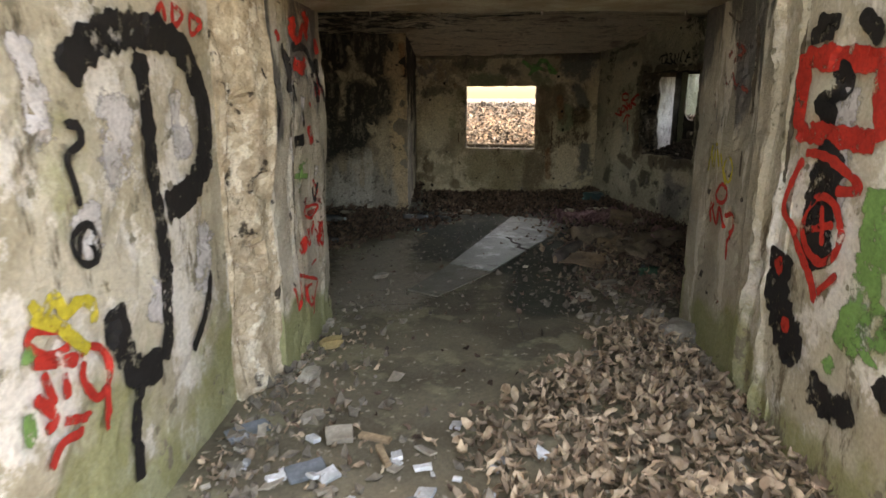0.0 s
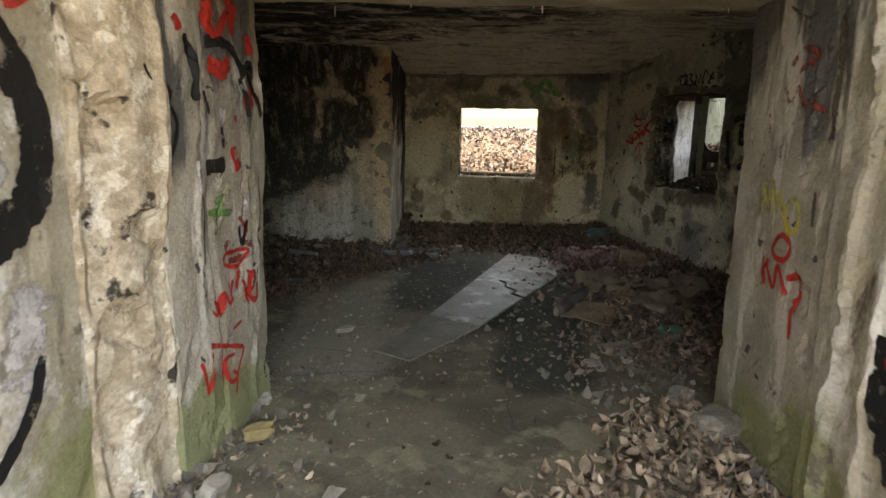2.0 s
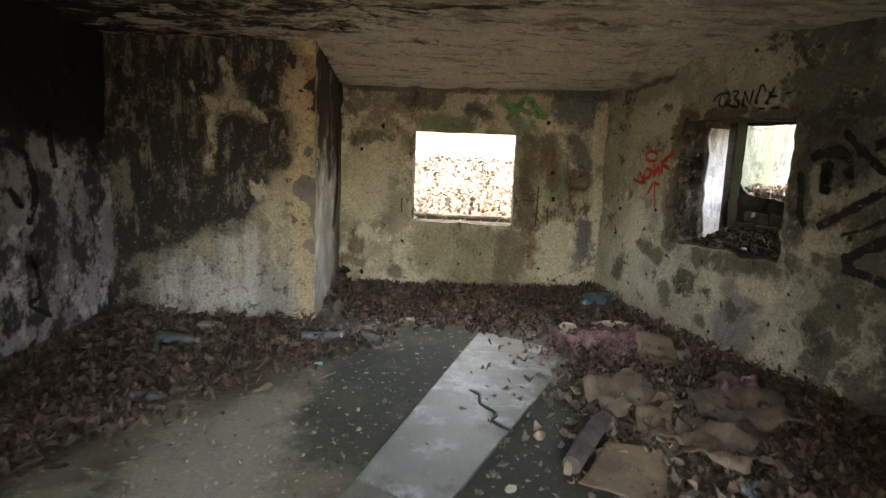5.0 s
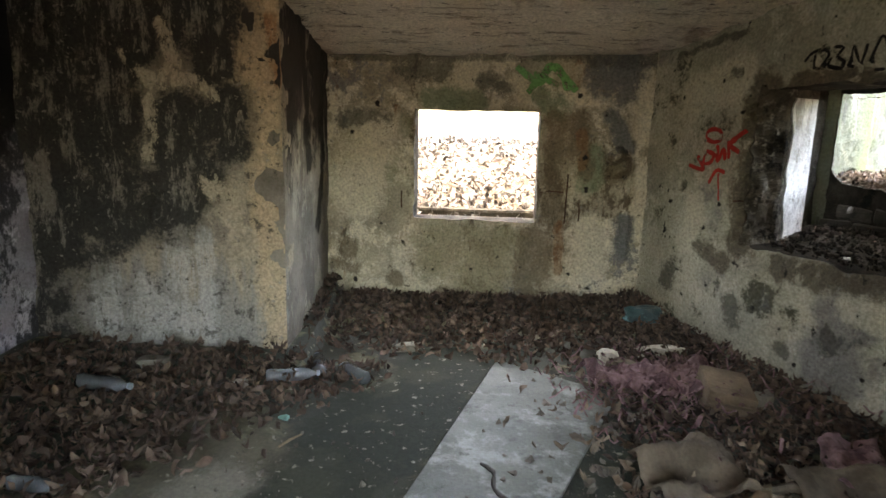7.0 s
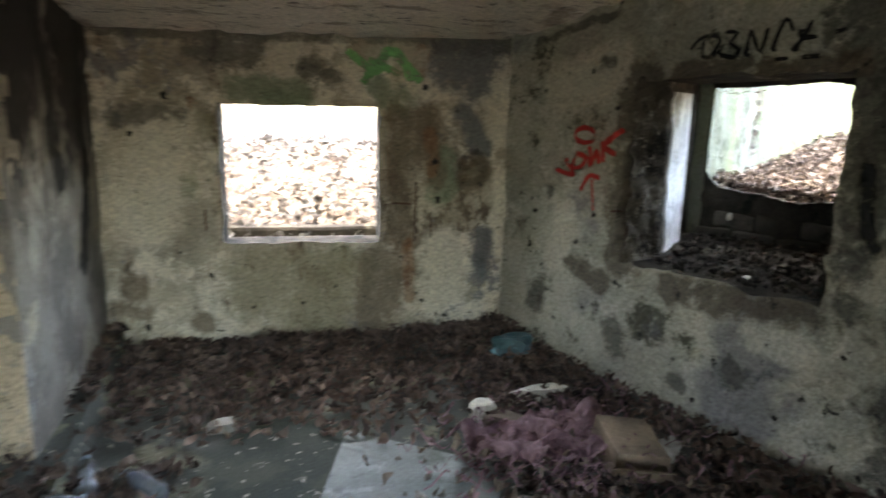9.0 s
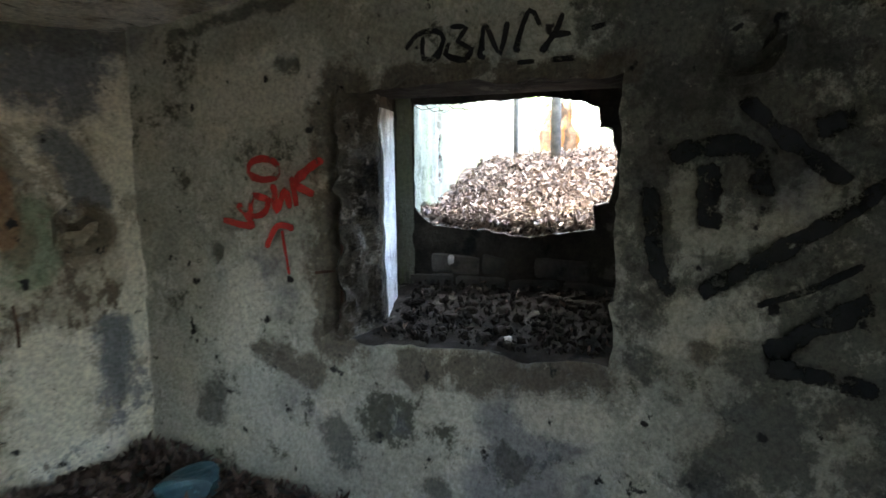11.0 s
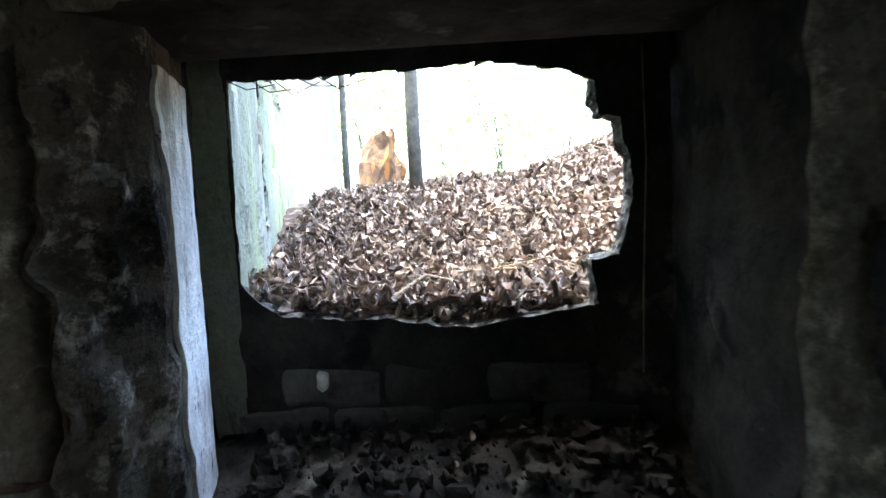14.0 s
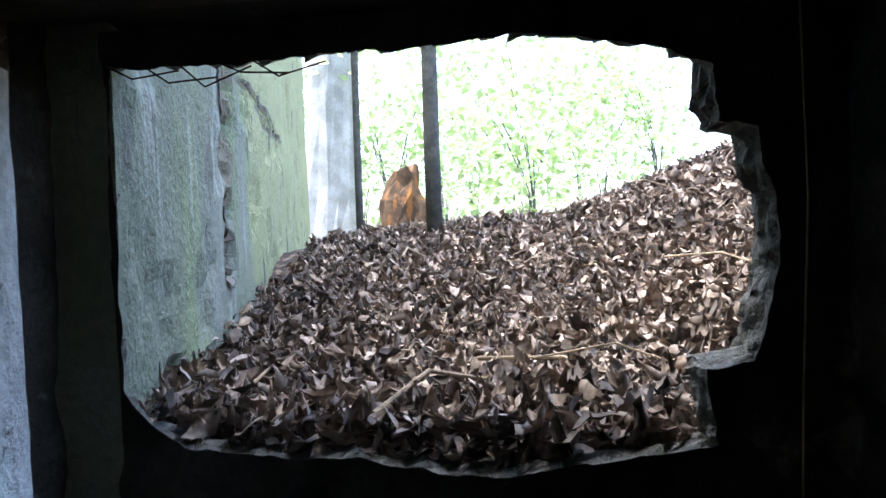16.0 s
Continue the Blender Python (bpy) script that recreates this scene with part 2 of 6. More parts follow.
WING = material("algae_concrete", (0.23, 0.235, 0.185), (0.165, 0.178, 0.125), 1.3, [
    dict(color=(0.22, 0.26, 0.12), scale=1.3, lo=0.48, hi=0.62, shift=3, stretch=(1.6, 1.6, 0.4), most=0.8),
    dict(color=(0.36, 0.37, 0.325), scale=2.4, lo=0.54, hi=0.64, shift=8, stretch=(3.4, 3.4, 0.2), rough=0.72, most=0.85),
    dict(color=(0.17, 0.2, 0.11), scale=2.2, lo=0.56, hi=0.62, shift=58, stretch=(3.0, 3.0, 0.2), rough=0.7, most=0.7),
    dict(color=(0.34, 0.34, 0.165), scale=1.2, lo=0.44, hi=0.58, shift=33, along=((0.85, 0.5, 0), 7.0, 8.2, 0.5), most=0.8),
    patch("decay", (0.17, 0.155, 0.11), 12.0, 0.5, 0.65, ragged=4.0),
    dict(color=(0.13, 0.13, 0.1), scale=5.0, lo=0.61, hi=0.66, shift=18, stretch=(2, 2, 0.7))], bump=1.0)
# Grime with the recess's shade put into its near-black colour.
GRIME_SHADE = material("grimy_reveal", (0.065, 0.057, 0.045), (0.032, 0.029, 0.024), 8.0, [
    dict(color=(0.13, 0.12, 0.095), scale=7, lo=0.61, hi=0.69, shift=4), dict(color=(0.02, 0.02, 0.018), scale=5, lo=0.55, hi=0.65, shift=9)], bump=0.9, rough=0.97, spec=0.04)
LILAC = material("lilac_limewash", (0.37, 0.355, 0.385), (0.24, 0.225, 0.245), 3.0, [
    dict(color=(0.55, 0.53, 0.56), scale=4, lo=0.54, hi=0.6, shift=4, rough=0.7),
    dict(color=(0.05, 0.05, 0.055), scale=3.6, lo=0.48, hi=0.55, shift=13, stretch=(1, 1, 0.6), rough=0.8, detail=12),
    dict(color=(0.02, 0.02, 0.02), scale=2.6, lo=0.47, hi=0.58, shift=3, rough=0.8, detail=12, along=((0, 0, 1), 0.7, 1.9, 0.6))], bump=0.8)
# Pale concrete with the daylight on the left reveal put into its colour.
JAMB_PALE = material("limewashed_reveal", (0.66, 0.65, 0.6), (0.42, 0.4, 0.36), 4.0, [
    dict(color=(0.14, 0.13, 0.11), scale=16, lo=0.6, hi=0.65, shift=5, rough=0.75, detail=10),
    dict(color=(0.2, 0.18, 0.15), scale=4, lo=0.56, hi=0.66, shift=25, stretch=(1, 1, 0.4), rough=0.75, most=0.8)], bump=0.9)


# ---------------------------------------------------------------- mesh helpers
def link_mesh(name, verts, faces, mat, parent=None, label="", smooth=False):
    me = bpy.data.meshes.new(name)
    me.from_pydata(verts, [], faces)
    me.materials.append(mat)
    if smooth:
        me.polygons.foreach_set("use_smooth", [True] * len(me.polygons))
    me.update()
    ob = new(name, me)
    if parent:
        ob.parent = parent
    if label:
        tagged(ob, label)
    return ob


def part(name, bm, mat, parent=None, label="", smooth=False):
    me = bpy.data.meshes.new(name)
    bm.normal_update()
    bm.to_mesh(me)
    bm.free()
    me.materials.append(mat)
    if smooth:
        me.polygons.foreach_set("use_smooth", [True] * len(me.polygons))
    ob = new(name, me)
    if parent:
        ob.parent = parent
    if label:
        tagged(ob, label)
    return ob


def fbm(x, y, z, octaves=4):
    s, a, f = 0.0, 1.0, 1.0
    for _ in range(octaves):
        s += a * noise.noise((x * f, y * f, z * f))
        a, f = a * 0.5, f * 2.1
    return s


def set_marks(ob, coords, marks):
    """Writes how deep each place lies in the strokes of each mark: 1 on the line, 0 past its reach."""
    pts = np.array(coords, dtype=float)
    for name, strokes in marks.items():
        val = np.zeros(len(pts))
        for reach, line in strokes:
            for (ax, ay), (bx, by) in zip(line, line[1:]):
                a, d = np.array((ax, ay)), np.array((bx - ax, by - ay))
                t = np.clip(((pts - a) @ d) / max(d @ d, 1e-9), 0, 1)
                gap = np.hypot(*(pts - a - t[:, None] * d).T)
                val = np.maximum(val, np.clip(1.25 - 0.75 * gap / reach, 0, 1))
        full = np.zeros(len(ob.data.vertices))
        full[:len(val)] = val
        ob.data.attributes.new(name, "FLOAT", "POINT").data.foreach_set("value", full)


class Wall:
    """An upright wall from p to q (its face towards the room), thickness behind it, on the side of the normal n."""

    def __init__(self, p, q, thick, seed=0.0, amp=0.02, flip=False):
        self.o = Vector((p[0], p[1], 0))
        self.d = Vector((q[0] - p[0], q[1] - p[1], 0))
        self.length = self.d.length
        self.d.normalize()
        self.n = Vector((-self.d.y, self.d.x, 0)) * (-1 if flip else 1)
        self.thick, self.seed, self.amp = thick, seed, amp
        self.pits, self.ridges, self.marks = [], [], {}

    def relief(self, u, z):
        k = self.amp * fbm(u * 1.7 + self.seed, z * 1.7, self.seed * 3.3, 5)
        chip = fbm(u * 5 + self.seed, z * 4 + 7, self.seed, 3)
        k -= 0.012 * max(0.0, min(1.0, (chip - 0.28) * 8))
        for ru, rw, rh in self.ridges:
            e = (u - ru + 0.005 * fbm(z * 3, ru, 1.0, 2) + 0.004 * fbm(z * 16, ru, 3.0, 3)) / rw
            k += rh * math.exp(-e * e) * (0.8 + 0.35 * fbm(z * 9, ru * 9, 2.0, 3))
        for pu, pz, r, depth in self.pits:
            e = math.hypot(u - pu, z - pz) / r
            if e < 1.3:
                k -= depth * max(0.0, min(1.0, (1.25 - e) * 4))
        return k

    def at(self, u, z, out=0.0):
        """A place on the face, out metres in front of it."""
        return self.o + self.d * u - self.n * (self.relief(u, z) + out) + Vector((0, 0, z))

    def flat(self, u, z, n):
        return self.o + self.d * u + self.n * n + Vector((0, 0, z))

    def build(self, name, mat, z0, z1, holes=(), step=0.03, ragged=0.012, u0=0.0, u1=None, rim=6):
        u1 = self.length if u1 is None else u1
        def lines(a, b, cuts):
            pts = sorted({a, b, *[c for c in cuts if a < c < b]})
            out = []
            for s, e in zip(pts, pts[1:]):
                n = max(1, round((e - s) / step))
                out += [s + (e - s) * k / n for k in range(n)]
            return out + [b]
        us = lines(u0, u1, [h[k] for h in holes for k in (0, 1)])
        zs = lines(z0, z1, [h[k] for h in holes for k in (2, 3)])
        nu, nz = len(us), len(zs)
        def shifted(u, z):
            edge = 1.0 if (u0 + 0.01 < u < u1 - 0.01) else 0.0
            return (u + ragged * edge * fbm(u * 6 + 3, z * 6, self.seed + 5, 3), z + ragged * (1 if z0 < z < z1 else 0) * fbm(u * 6, z * 6 + 9, self.seed + 8, 3))
        verts, faces, marks = [], [], []
        def solid(i, j):
            if not (0 <= i < nu - 1 and 0 <= j < nz - 1):
                return False
            cu, cz = (us[i] + us[i + 1]) / 2, (zs[j] + zs[j + 1]) / 2
            return not any(h[0] < cu < h[1] and h[2] < cz < h[3] for h in holes)
        for i in range(nu):
            for j in range(nz):
                su, sz = shifted(us[i], zs[j])
                verts.append(self.at(su, sz))
        nf = len(verts)
        for i in range(nu):
            for j in range(nz):
                verts.append(self.flat(us[i], zs[j], self.thick))
        deep = {}
        def column(i, j):
            if (i, j) not in deep:
                a, b = verts[i * nz + j], verts[nf + i * nz + j]
                ids = [i * nz + j]
                for k in range(1, rim):
                    f = k / rim
                    p = a.lerp(b, f)
                    w = 0.012 * (1 if f < 0.95 else 0)
                    p += self.d * w * fbm(p.x * 7, p.y * 7, p.z * 7 + self.seed, 3) + Vector((0, 0, w * fbm(p.x * 7 + 5, p.y * 7, p.z * 7, 3)))
                    verts.append(p)
                    ids.append(len(verts) - 1)
                deep[(i, j)] = ids + [nf + i * nz + j]
            return deep[(i, j)]
        for i in range(nu - 1):
            for j in range(nz - 1):
                if not solid(i, j):
                    continue
                a, b, c, d = i * nz + j, (i + 1) * nz + j, (i + 1) * nz + j + 1, i * nz + j + 1
                faces.append((a, b, c, d))
                faces.append((nf + d, nf + c, nf + b, nf + a))
                marks.extend((0, 0))
                for (di, dj), (p, q) in {(-1, 0): ((i, j), (i, j + 1)), (1, 0): ((i + 1, j + 1), (i + 1, j)), (0, -1): ((i + 1, j), (i, j)), (0, 1): ((i, j + 1), (i + 1, j + 1))}.items():
                    if not solid(i + di, j + dj):
                        cp, cq = column(*p), column(*q)
                        for k in range(rim):
                            faces.append((cp[k], cq[k], cq[k + 1], cp[k + 1]))
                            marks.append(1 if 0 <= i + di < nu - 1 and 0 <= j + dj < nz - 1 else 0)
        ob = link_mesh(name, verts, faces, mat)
        # Hole rims take the reveal colour that has shade painted in.
        ob.data.materials.append(GRIME_SHADE)
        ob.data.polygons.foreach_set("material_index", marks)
        bm = bmesh.new()
        bm.from_mesh(ob.data)
        bmesh.ops.recalc_face_normals(bm, faces=bm.faces)
        bm.to_mesh(ob.data)
        bm.free()
        set_marks(ob, [(u, z) for u in us for z in zs], self.marks)
        return tagged(ob, kind="structure")


# ---------------------------------------------------------------- structure
BACK = Wall((-0.50, 8.986), (2.10, 8.674), 0.24, 1.0, 0.018)
RIGHT = Wall((2.064, 8.68), (3.45, 4.013), 0.41, 2.0, 0.018)
PILLAR = Wall((-2.1, 7.66), (-0.43, 7.64), 0.25, 3.0, 0.016)
PSIDE = Wall((-0.43, 7.645), (-0.37, 8.97), 0.3, 4.0, 0.014)
LEFT = Wall((-2.95, 4.0), (-1.9, 7.75), 0.4, 5.0, 0.02)
JAMB_L = Wall((-0.86, 3.22), (-0.75, 4.06), 0.3, 6.0, 0.026)
RIB_L = Wall((-1.03, 2.90), (-0.86, 3.23), 0.3, 7.0, 0.055)
TRENCH_L = Wall((-1.35, -4.0), (-1.03, 2.91), 0.4, 8.0, 0.012)
JAMB_R = Wall((1.585, 4.0), (1.53, 3.02), 0.3, 9.0, 0.014)
RIB_R = Wall((1.53, 3.03), (1.46, 2.60), 0.3, 10.0, 0.02)
RIB_R.ridges = [(0.06, 0.03, 0.05), (0.30, 0.03, 0.045)]
TRENCH_R = Wall((1.46, 2.61), (1.44, 1.15), 0.4, 11.0, 0.012)
FRONT_L = Wall((-0.86, 4.07), (-3.0, 4.05), 0.4, 12.0, 0.015)
FRONT_R = Wall((3.5, 4.02), (1.62, 4.02), 0.4, 13.0, 0.015)
JAMB_L.ridges = [(0.2, 0.012, 0.02), (0.33, 0.015, -0.02), (0.66, 0.03, 0.018)]
JAMB_R.ridges = [(0.2, 0.012, -0.01), (0.86, 0.025, 0.012)]
RIB_L.ridges = [(0.015, 0.014, 0.03), (0.2, 0.09, 0.04), (0.35, 0.02, 0.02)]
RIB_L.pits = [(0.17, 0.72, 0.08, 0.07), (0.12, 1.42, 0.07, 0.05), (0.26, 1.05, 0.05, 0.04), (0.1, 0.35, 0.06, 0.05)]
TRENCH_L.ridges = [(6.80, 0.018, 0.014), (6.88, 0.015, -0.012)]
BACK.ridges = [(2.47, 0.02, 0.022), (2.1, 0.015, -0.012), (0.62, 0.012, -0.01)]
BACK.pits = [(2.36, 1.22, 0.085, 0.06), (2.36, 1.27, 0.05, 0.08)]
RIGHT.pits = [(1.03, 0.86 + 0.075 * k, 0.07, 0.028) for k in range(12)] + [(1.12 + 0.1 * k, 1.77, 0.05, 0.03) for k in range(9)]

RIGHT.pits += [(0.77, 1.85, 0.035, 0.03), (0.84, 1.84, 0.03, 0.03), (2.37, 1.79, 0.07, 0.07), (0.42, 1.11, 0.035, 0.03), (1.21, 0.5, 0.03, 0.02), (1.5, 0.42, 0.03, 0.02), (0.95, 0.5, 0.035, 0.02)]
PILLAR.marks = dict(
    soot=[(0.42, [(0.18, 1.93), (0.34, 1.53), (0.28, 0.9)]), (0.3, [(0.05, 1.0), (0.1, 0.2)]), (0.2, [(0.73, 1.96), (0.71, 1.53), (0.64, 1.17), (0.67, 0.9)]), (0.2, [(1.1, 1.45), (1.13, 1.2), (0.99, 0.96)]), (0.12, [(1.39, 1.56), (1.37, 1.34)]), (0.12, [(1.28, 1.99), (1.28, 1.78)]), (0.11, [(0.94, 1.99), (0.89, 1.86)]), (0.3, [(0.2, 2.1), (1.2, 2.1)])],
    flake=[(0.042, [(0.79, 1.84), (0.86, 1.72), (0.99, 1.67), (1.17, 1.7), (1.3, 1.59)]), (0.045, [(1.02, 1.99), (1.07, 1.78), (1.02, 1.67)]), (0.045, [(0.93, 1.57), (0.95, 1.45), (0.9, 1.27)]), (0.07, [(1.35, 1.02), (1.24, 1.11)])],
    ochre=[(0.17, [(1.53, 2.1), (1.51, 1.72)]), (0.13, [(1.55, 1.53), (1.57, 1.11), (1.62, 0.72), (1.64, 0.15)])],
    rust=[(0.045, [(1.63, 2.04), (1.65, 1.7)]), (0.025, [(1.64, 1.14), (1.65, 0.96)])],
    wash=[(0.09, [(1.03, 0.84), (1.04, 0.5)]), (0.07, [(1.19, 0.81), (1.19, 0.47), (1.19, 0.1)]), (0.11, [(0.58, 0.57), (0.6, 0.1)]), (0.16, [(0.84, 0.32), (1.11, 0.28)]), (0.09, [(0.83, 0.5), (0.86, 0.15)])])
PSIDE.marks = dict(soot=[(0.09, [(0.52, 2.09), (0.58, 1.7), (0.7, 1.2)]), (0.08, [(1.16, 1.98), (1.1, 1.16), (0.93, 0.72)])])
BACK.marks = dict(
    slate=[(0.17, [(2.21, 1.86), (2.35, 1.79), (2.42, 1.93)]), (0.08, [(2.3, 1.57), (2.42, 1.35)]), (0.09, [(2.44, 0.78), (2.46, 0.54)])],
    # The darkest marks also run along the ceiling and floor lines.
    damp=[(0.12, [(0.74, 1.88), (0.97, 1.88)]), (0.08, [(0.58, 1.54), (0.26, 1.5)]), (0.05, [(0.15, 1.99), (0.59, 1.98), (1.35, 1.99), (2.02, 2.0)]), (0.08, [(2.05, 2.0), (2.45, 1.98), (2.6, 1.99)]), (0.09, [(1.47, 1.76), (1.36, 1.8)]), (0.06, [(0.12, 0.06), (0.81, 0.05), (1.8, 0.06), (2.51, 0.1)])],
    green=[(0.1, [(0.94, 1.67), (1.28, 1.64)]), (0.12, [(2.17, 1.24), (2.16, 1.08)]), (0.1, [(1.93, 1.61), (1.77, 1.69)])],
    # The last brown stroke paints shade into the pit, with its sooty smear.
    brown=[(0.1, [(1.89, 1.54), (1.91, 1.16), (1.89, 0.77)]), (0.1, [(2.06, 1.54), (2.1, 1.16)]), (0.17, [(1.78, 0.64), (1.75, 0.23)]), (0.11, [(0.29, 0.48), (0.3, 0.48)]), (0.08, [(0.66, 0.24), (0.67, 0.24)]), (0.065, [(1.04, 0.14), (1.19, 0.15)]), (0.065, [(0.18, 0.35), (0.35, 0.31)]), (0.12, [(2.37, 1.16), (2.38, 1.2)])],
    rust=[(0.04, [(1.95, 0.73), (1.97, 0.36)]), (0.05, [(2.09, 1.43), (2.1, 1.2)])],
    pale=[(0.18, [(2.16, 0.69), (2.2, 0.45)]), (0.12, [(2.5, 1.83), (2.56, 1.46)]), (0.065, [(2.56, 1.16), (2.56, 0.66)]), (0.24, [(0.36, 0.94), (0.5, 1.38)]), (0.16, [(0.51, 0.14), (0.81, 0.12)]), (0.12, [(1.21, 1.76), (1.24, 1.91)]), (0.09, [(1.58, 1.8), (1.64, 1.69)]), (0.08, [(0.71, 0.45), (0.73, 0.33)])],
    olive=[(0.26, [(0.98, 0.5), (1.51, 0.47)]), (0.17, [(1.31, 0.26), (1.39, 0.17)])])
RIGHT.marks = dict(
    brown=[(0.14, [(1.04, 1.72), (0.98, 1.3), (1.0, 0.8)]), (0.06, [(1.22, 1.76), (1.57, 1.76), (2.05, 1.74)]), (0.09, [(1.31, 0.72), (1.62, 0.73), (1.98, 0.76)]), (0.06, [(2.28, 0.89), (2.29, 0.89)]), (0.07, [(0.62, 0.72), (0.88, 0.64)])],
    # These dark marks also cover the small pits and the ceiling line.
    damp=[(0.1, [(0.36, 0.47), (0.36, 0.43)]), (0.08, [(1.68, 0.41), (1.7, 0.39)]), (0.1, [(2.33, 0.42), (2.38, 0.38)]), (0.06, [(1.4, 0.24), (1.42, 0.23)]), (0.09, [(2.09, 1.6), (2.14, 1.21), (2.12, 1.0)]), (0.035, [(0.77, 1.85), (0.84, 1.84)]), (0.035, [(0.42, 1.12), (0.42, 1.1)]), (0.11, [(2.19, 1.7), (2.46, 1.76), (2.8, 1.77)]), (0.03, [(0.24, 1.97), (0.6, 2.04), (0.88, 2.07)]), (0.07, [(1.02, 0.29), (0.95, 0.42)]), (0.2, [(2.9, 1.5), (3.2, 1.8), (3.5, 1.2)]), (0.15, [(2.8, 0.5), (3.2, 0.4)])],
    pale=[(0.09, [(0.58, 1.01), (0.5, 0.7)]), (0.11, [(2.21, 0.97), (2.41, 1.0)]), (0.1, [(1.78, 0.61), (1.94, 0.6)]), (0.17, [(0.44, 1.69), (0.88, 1.81)])])

TOP = 2.75
BACK.build("wall_back", PLASTER, -0.1, 2.5, [(0.815, 1.77, 0.745, 1.59)])
RIGHT.build("wall_right", SIDE, -0.1, 2.5, [(1.03, 2.03, 0.80, 1.73)], ragged=0.03)
RIGHT_OUT = Wall(RIGHT.flat(0, 0, 0.412)[:2], RIGHT.flat(RIGHT.length, 0, 0.412)[:2], 0.29, 2.5, 0.01)
RIGHT_OUT.build("wall_right_outer", GRIME_SHADE, -0.1, 2.5, [(0.985, 2.05, 0.76, 1.78)])
PILLAR.build("wall_pier", SOOT, -0.1, 2.5)
PSIDE.build("wall_pier_side", PIERSIDE, -0.1, 2.5)
LEFT.build("wall_left", LILAC, -0.1, 2.5)
JAMB_L.build("wall_jamb_left", TAGGED, -0.1, 2.5)
RIB_L.build("wall_rib_left", ROUGH, -0.1, TOP, step=0.025)
TRENCH_L.build("wall_entry_left", OUTER, -0.1, TOP, step=0.07)
JAMB_R.build("wall_jamb_right", TAGGED, -0.1, 2.5)
RIB_R.build("wall_rib_right", OUTER, -0.1, TOP, step=0.025)
TRENCH_R.build("wall_entry_right", OUTER, -0.1, TOP, step=0.07)
FRONT_L.build("wall_front_left", SIDE, -0.1, 2.5, step=0.1)
FRONT_R.build("wall_front_right", SIDE, -0.1, 2.5, step=0.1)


def ceil_z(x, y):
    base = min(2.25, 1.985 + 0.135 * max(0.0, 8.9 - y))
    flake = fbm(x * 2.5, y * 4.5, 9.0, 4)
    return base + 0.02 * fbm(x * 0.9, y * 2.2, 4.4, 5) + 0.018 * max(0.0, min(1.0, (flake - 0.1) * 7))


def sheet(name, x0, x1, y0, y1, step, zf, mat, keep=None):
    nx, ny = round((x1 - x0) / step) + 1, round((y1 - y0) / step) + 1
    vs = []
    for i in range(nx):
        for j in range(ny):
            x, y = x0 + (x1 - x0) * i / (nx - 1), y0 + (y1 - y0) * j / (ny - 1)
            vs.append((x, y, zf(x, y)))
    fs = [(i * ny + j, (i + 1) * ny + j, (i + 1) * ny + j + 1, i * ny + j + 1) for i in range(nx - 1) for j in range(ny - 1)
          if keep is None or keep(*vs[i * ny + j][:2])]
    return tagged(link_mesh(name, vs, fs, mat), kind="structure")


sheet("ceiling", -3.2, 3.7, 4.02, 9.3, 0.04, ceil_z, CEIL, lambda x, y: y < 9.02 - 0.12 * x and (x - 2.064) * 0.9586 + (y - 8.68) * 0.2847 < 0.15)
bm = bmesh.new()
face = bm.faces.new([bm.verts.new((x, y, 2.4)) for x, y in ((-3.4, 3.95), (4.1, 3.95), (2.72, 8.84), (2.6, 8.88), (2.3, 9.5), (-0.6, 9.85), (-2.4, 10.0))])
for g in bmesh.ops.extrude_face_region(bm, geom=[face])["geom"]:
    if isinstance(g, bmesh.types.BMVert):
        g.co.z += 0.5
bmesh.ops.recalc_face_normals(bm, faces=bm.faces)
tagged(part("roof_slab", bm, OUTER), kind="structure")
LINTEL = material("lintel_concrete", (0.4, 0.37, 0.3), (0.25, 0.21, 0.15), 3.0)
bm = bmesh.new()
bmesh.ops.create_cube(bm, size=1, matrix=pose(0.28, 3.55, 2.34) @ Matrix.Diagonal((3.2, 1.05, 0.72, 1)))
bmesh.ops.subdivide_edges(bm, edges=bm.edges[:], cuts=24, use_grid_fill=True)
for v in bm.verts:
    v.co.z += 0.02 * fbm(v.co.x * 2, v.co.y * 3, v.co.z, 4)
tagged(part("lintel", bm, LINTEL), kind="structure")


def floor_z(x, y):
    h = 0.008 * fbm(x * 1.5, y * 1.5, 2.2, 4)
    back = 8.926 - 0.12 * x
    rx = 2.135 + 0.297 * (8.44 - y)
    if y > 4.2:
        h += 0.10 * math.exp(-max(0.0, back - y - 0.2) / 0.35)
        h += 0.09 * math.exp(-max(0.0, rx - x) / 0.45)
        if x < -0.3:
            h += 0.10 * math.exp(-max(0.0, 7.6 - y) / 0.5)
        h += 0.06 * math.exp(-max(0.0, x - (-2.0 - 0.28 * (7.3 - y))) / 0.5)
    return h


floor = sheet("floor", -3.2, 3.7, -4.2, 9.1, 0.06, floor_z, FLOOR)
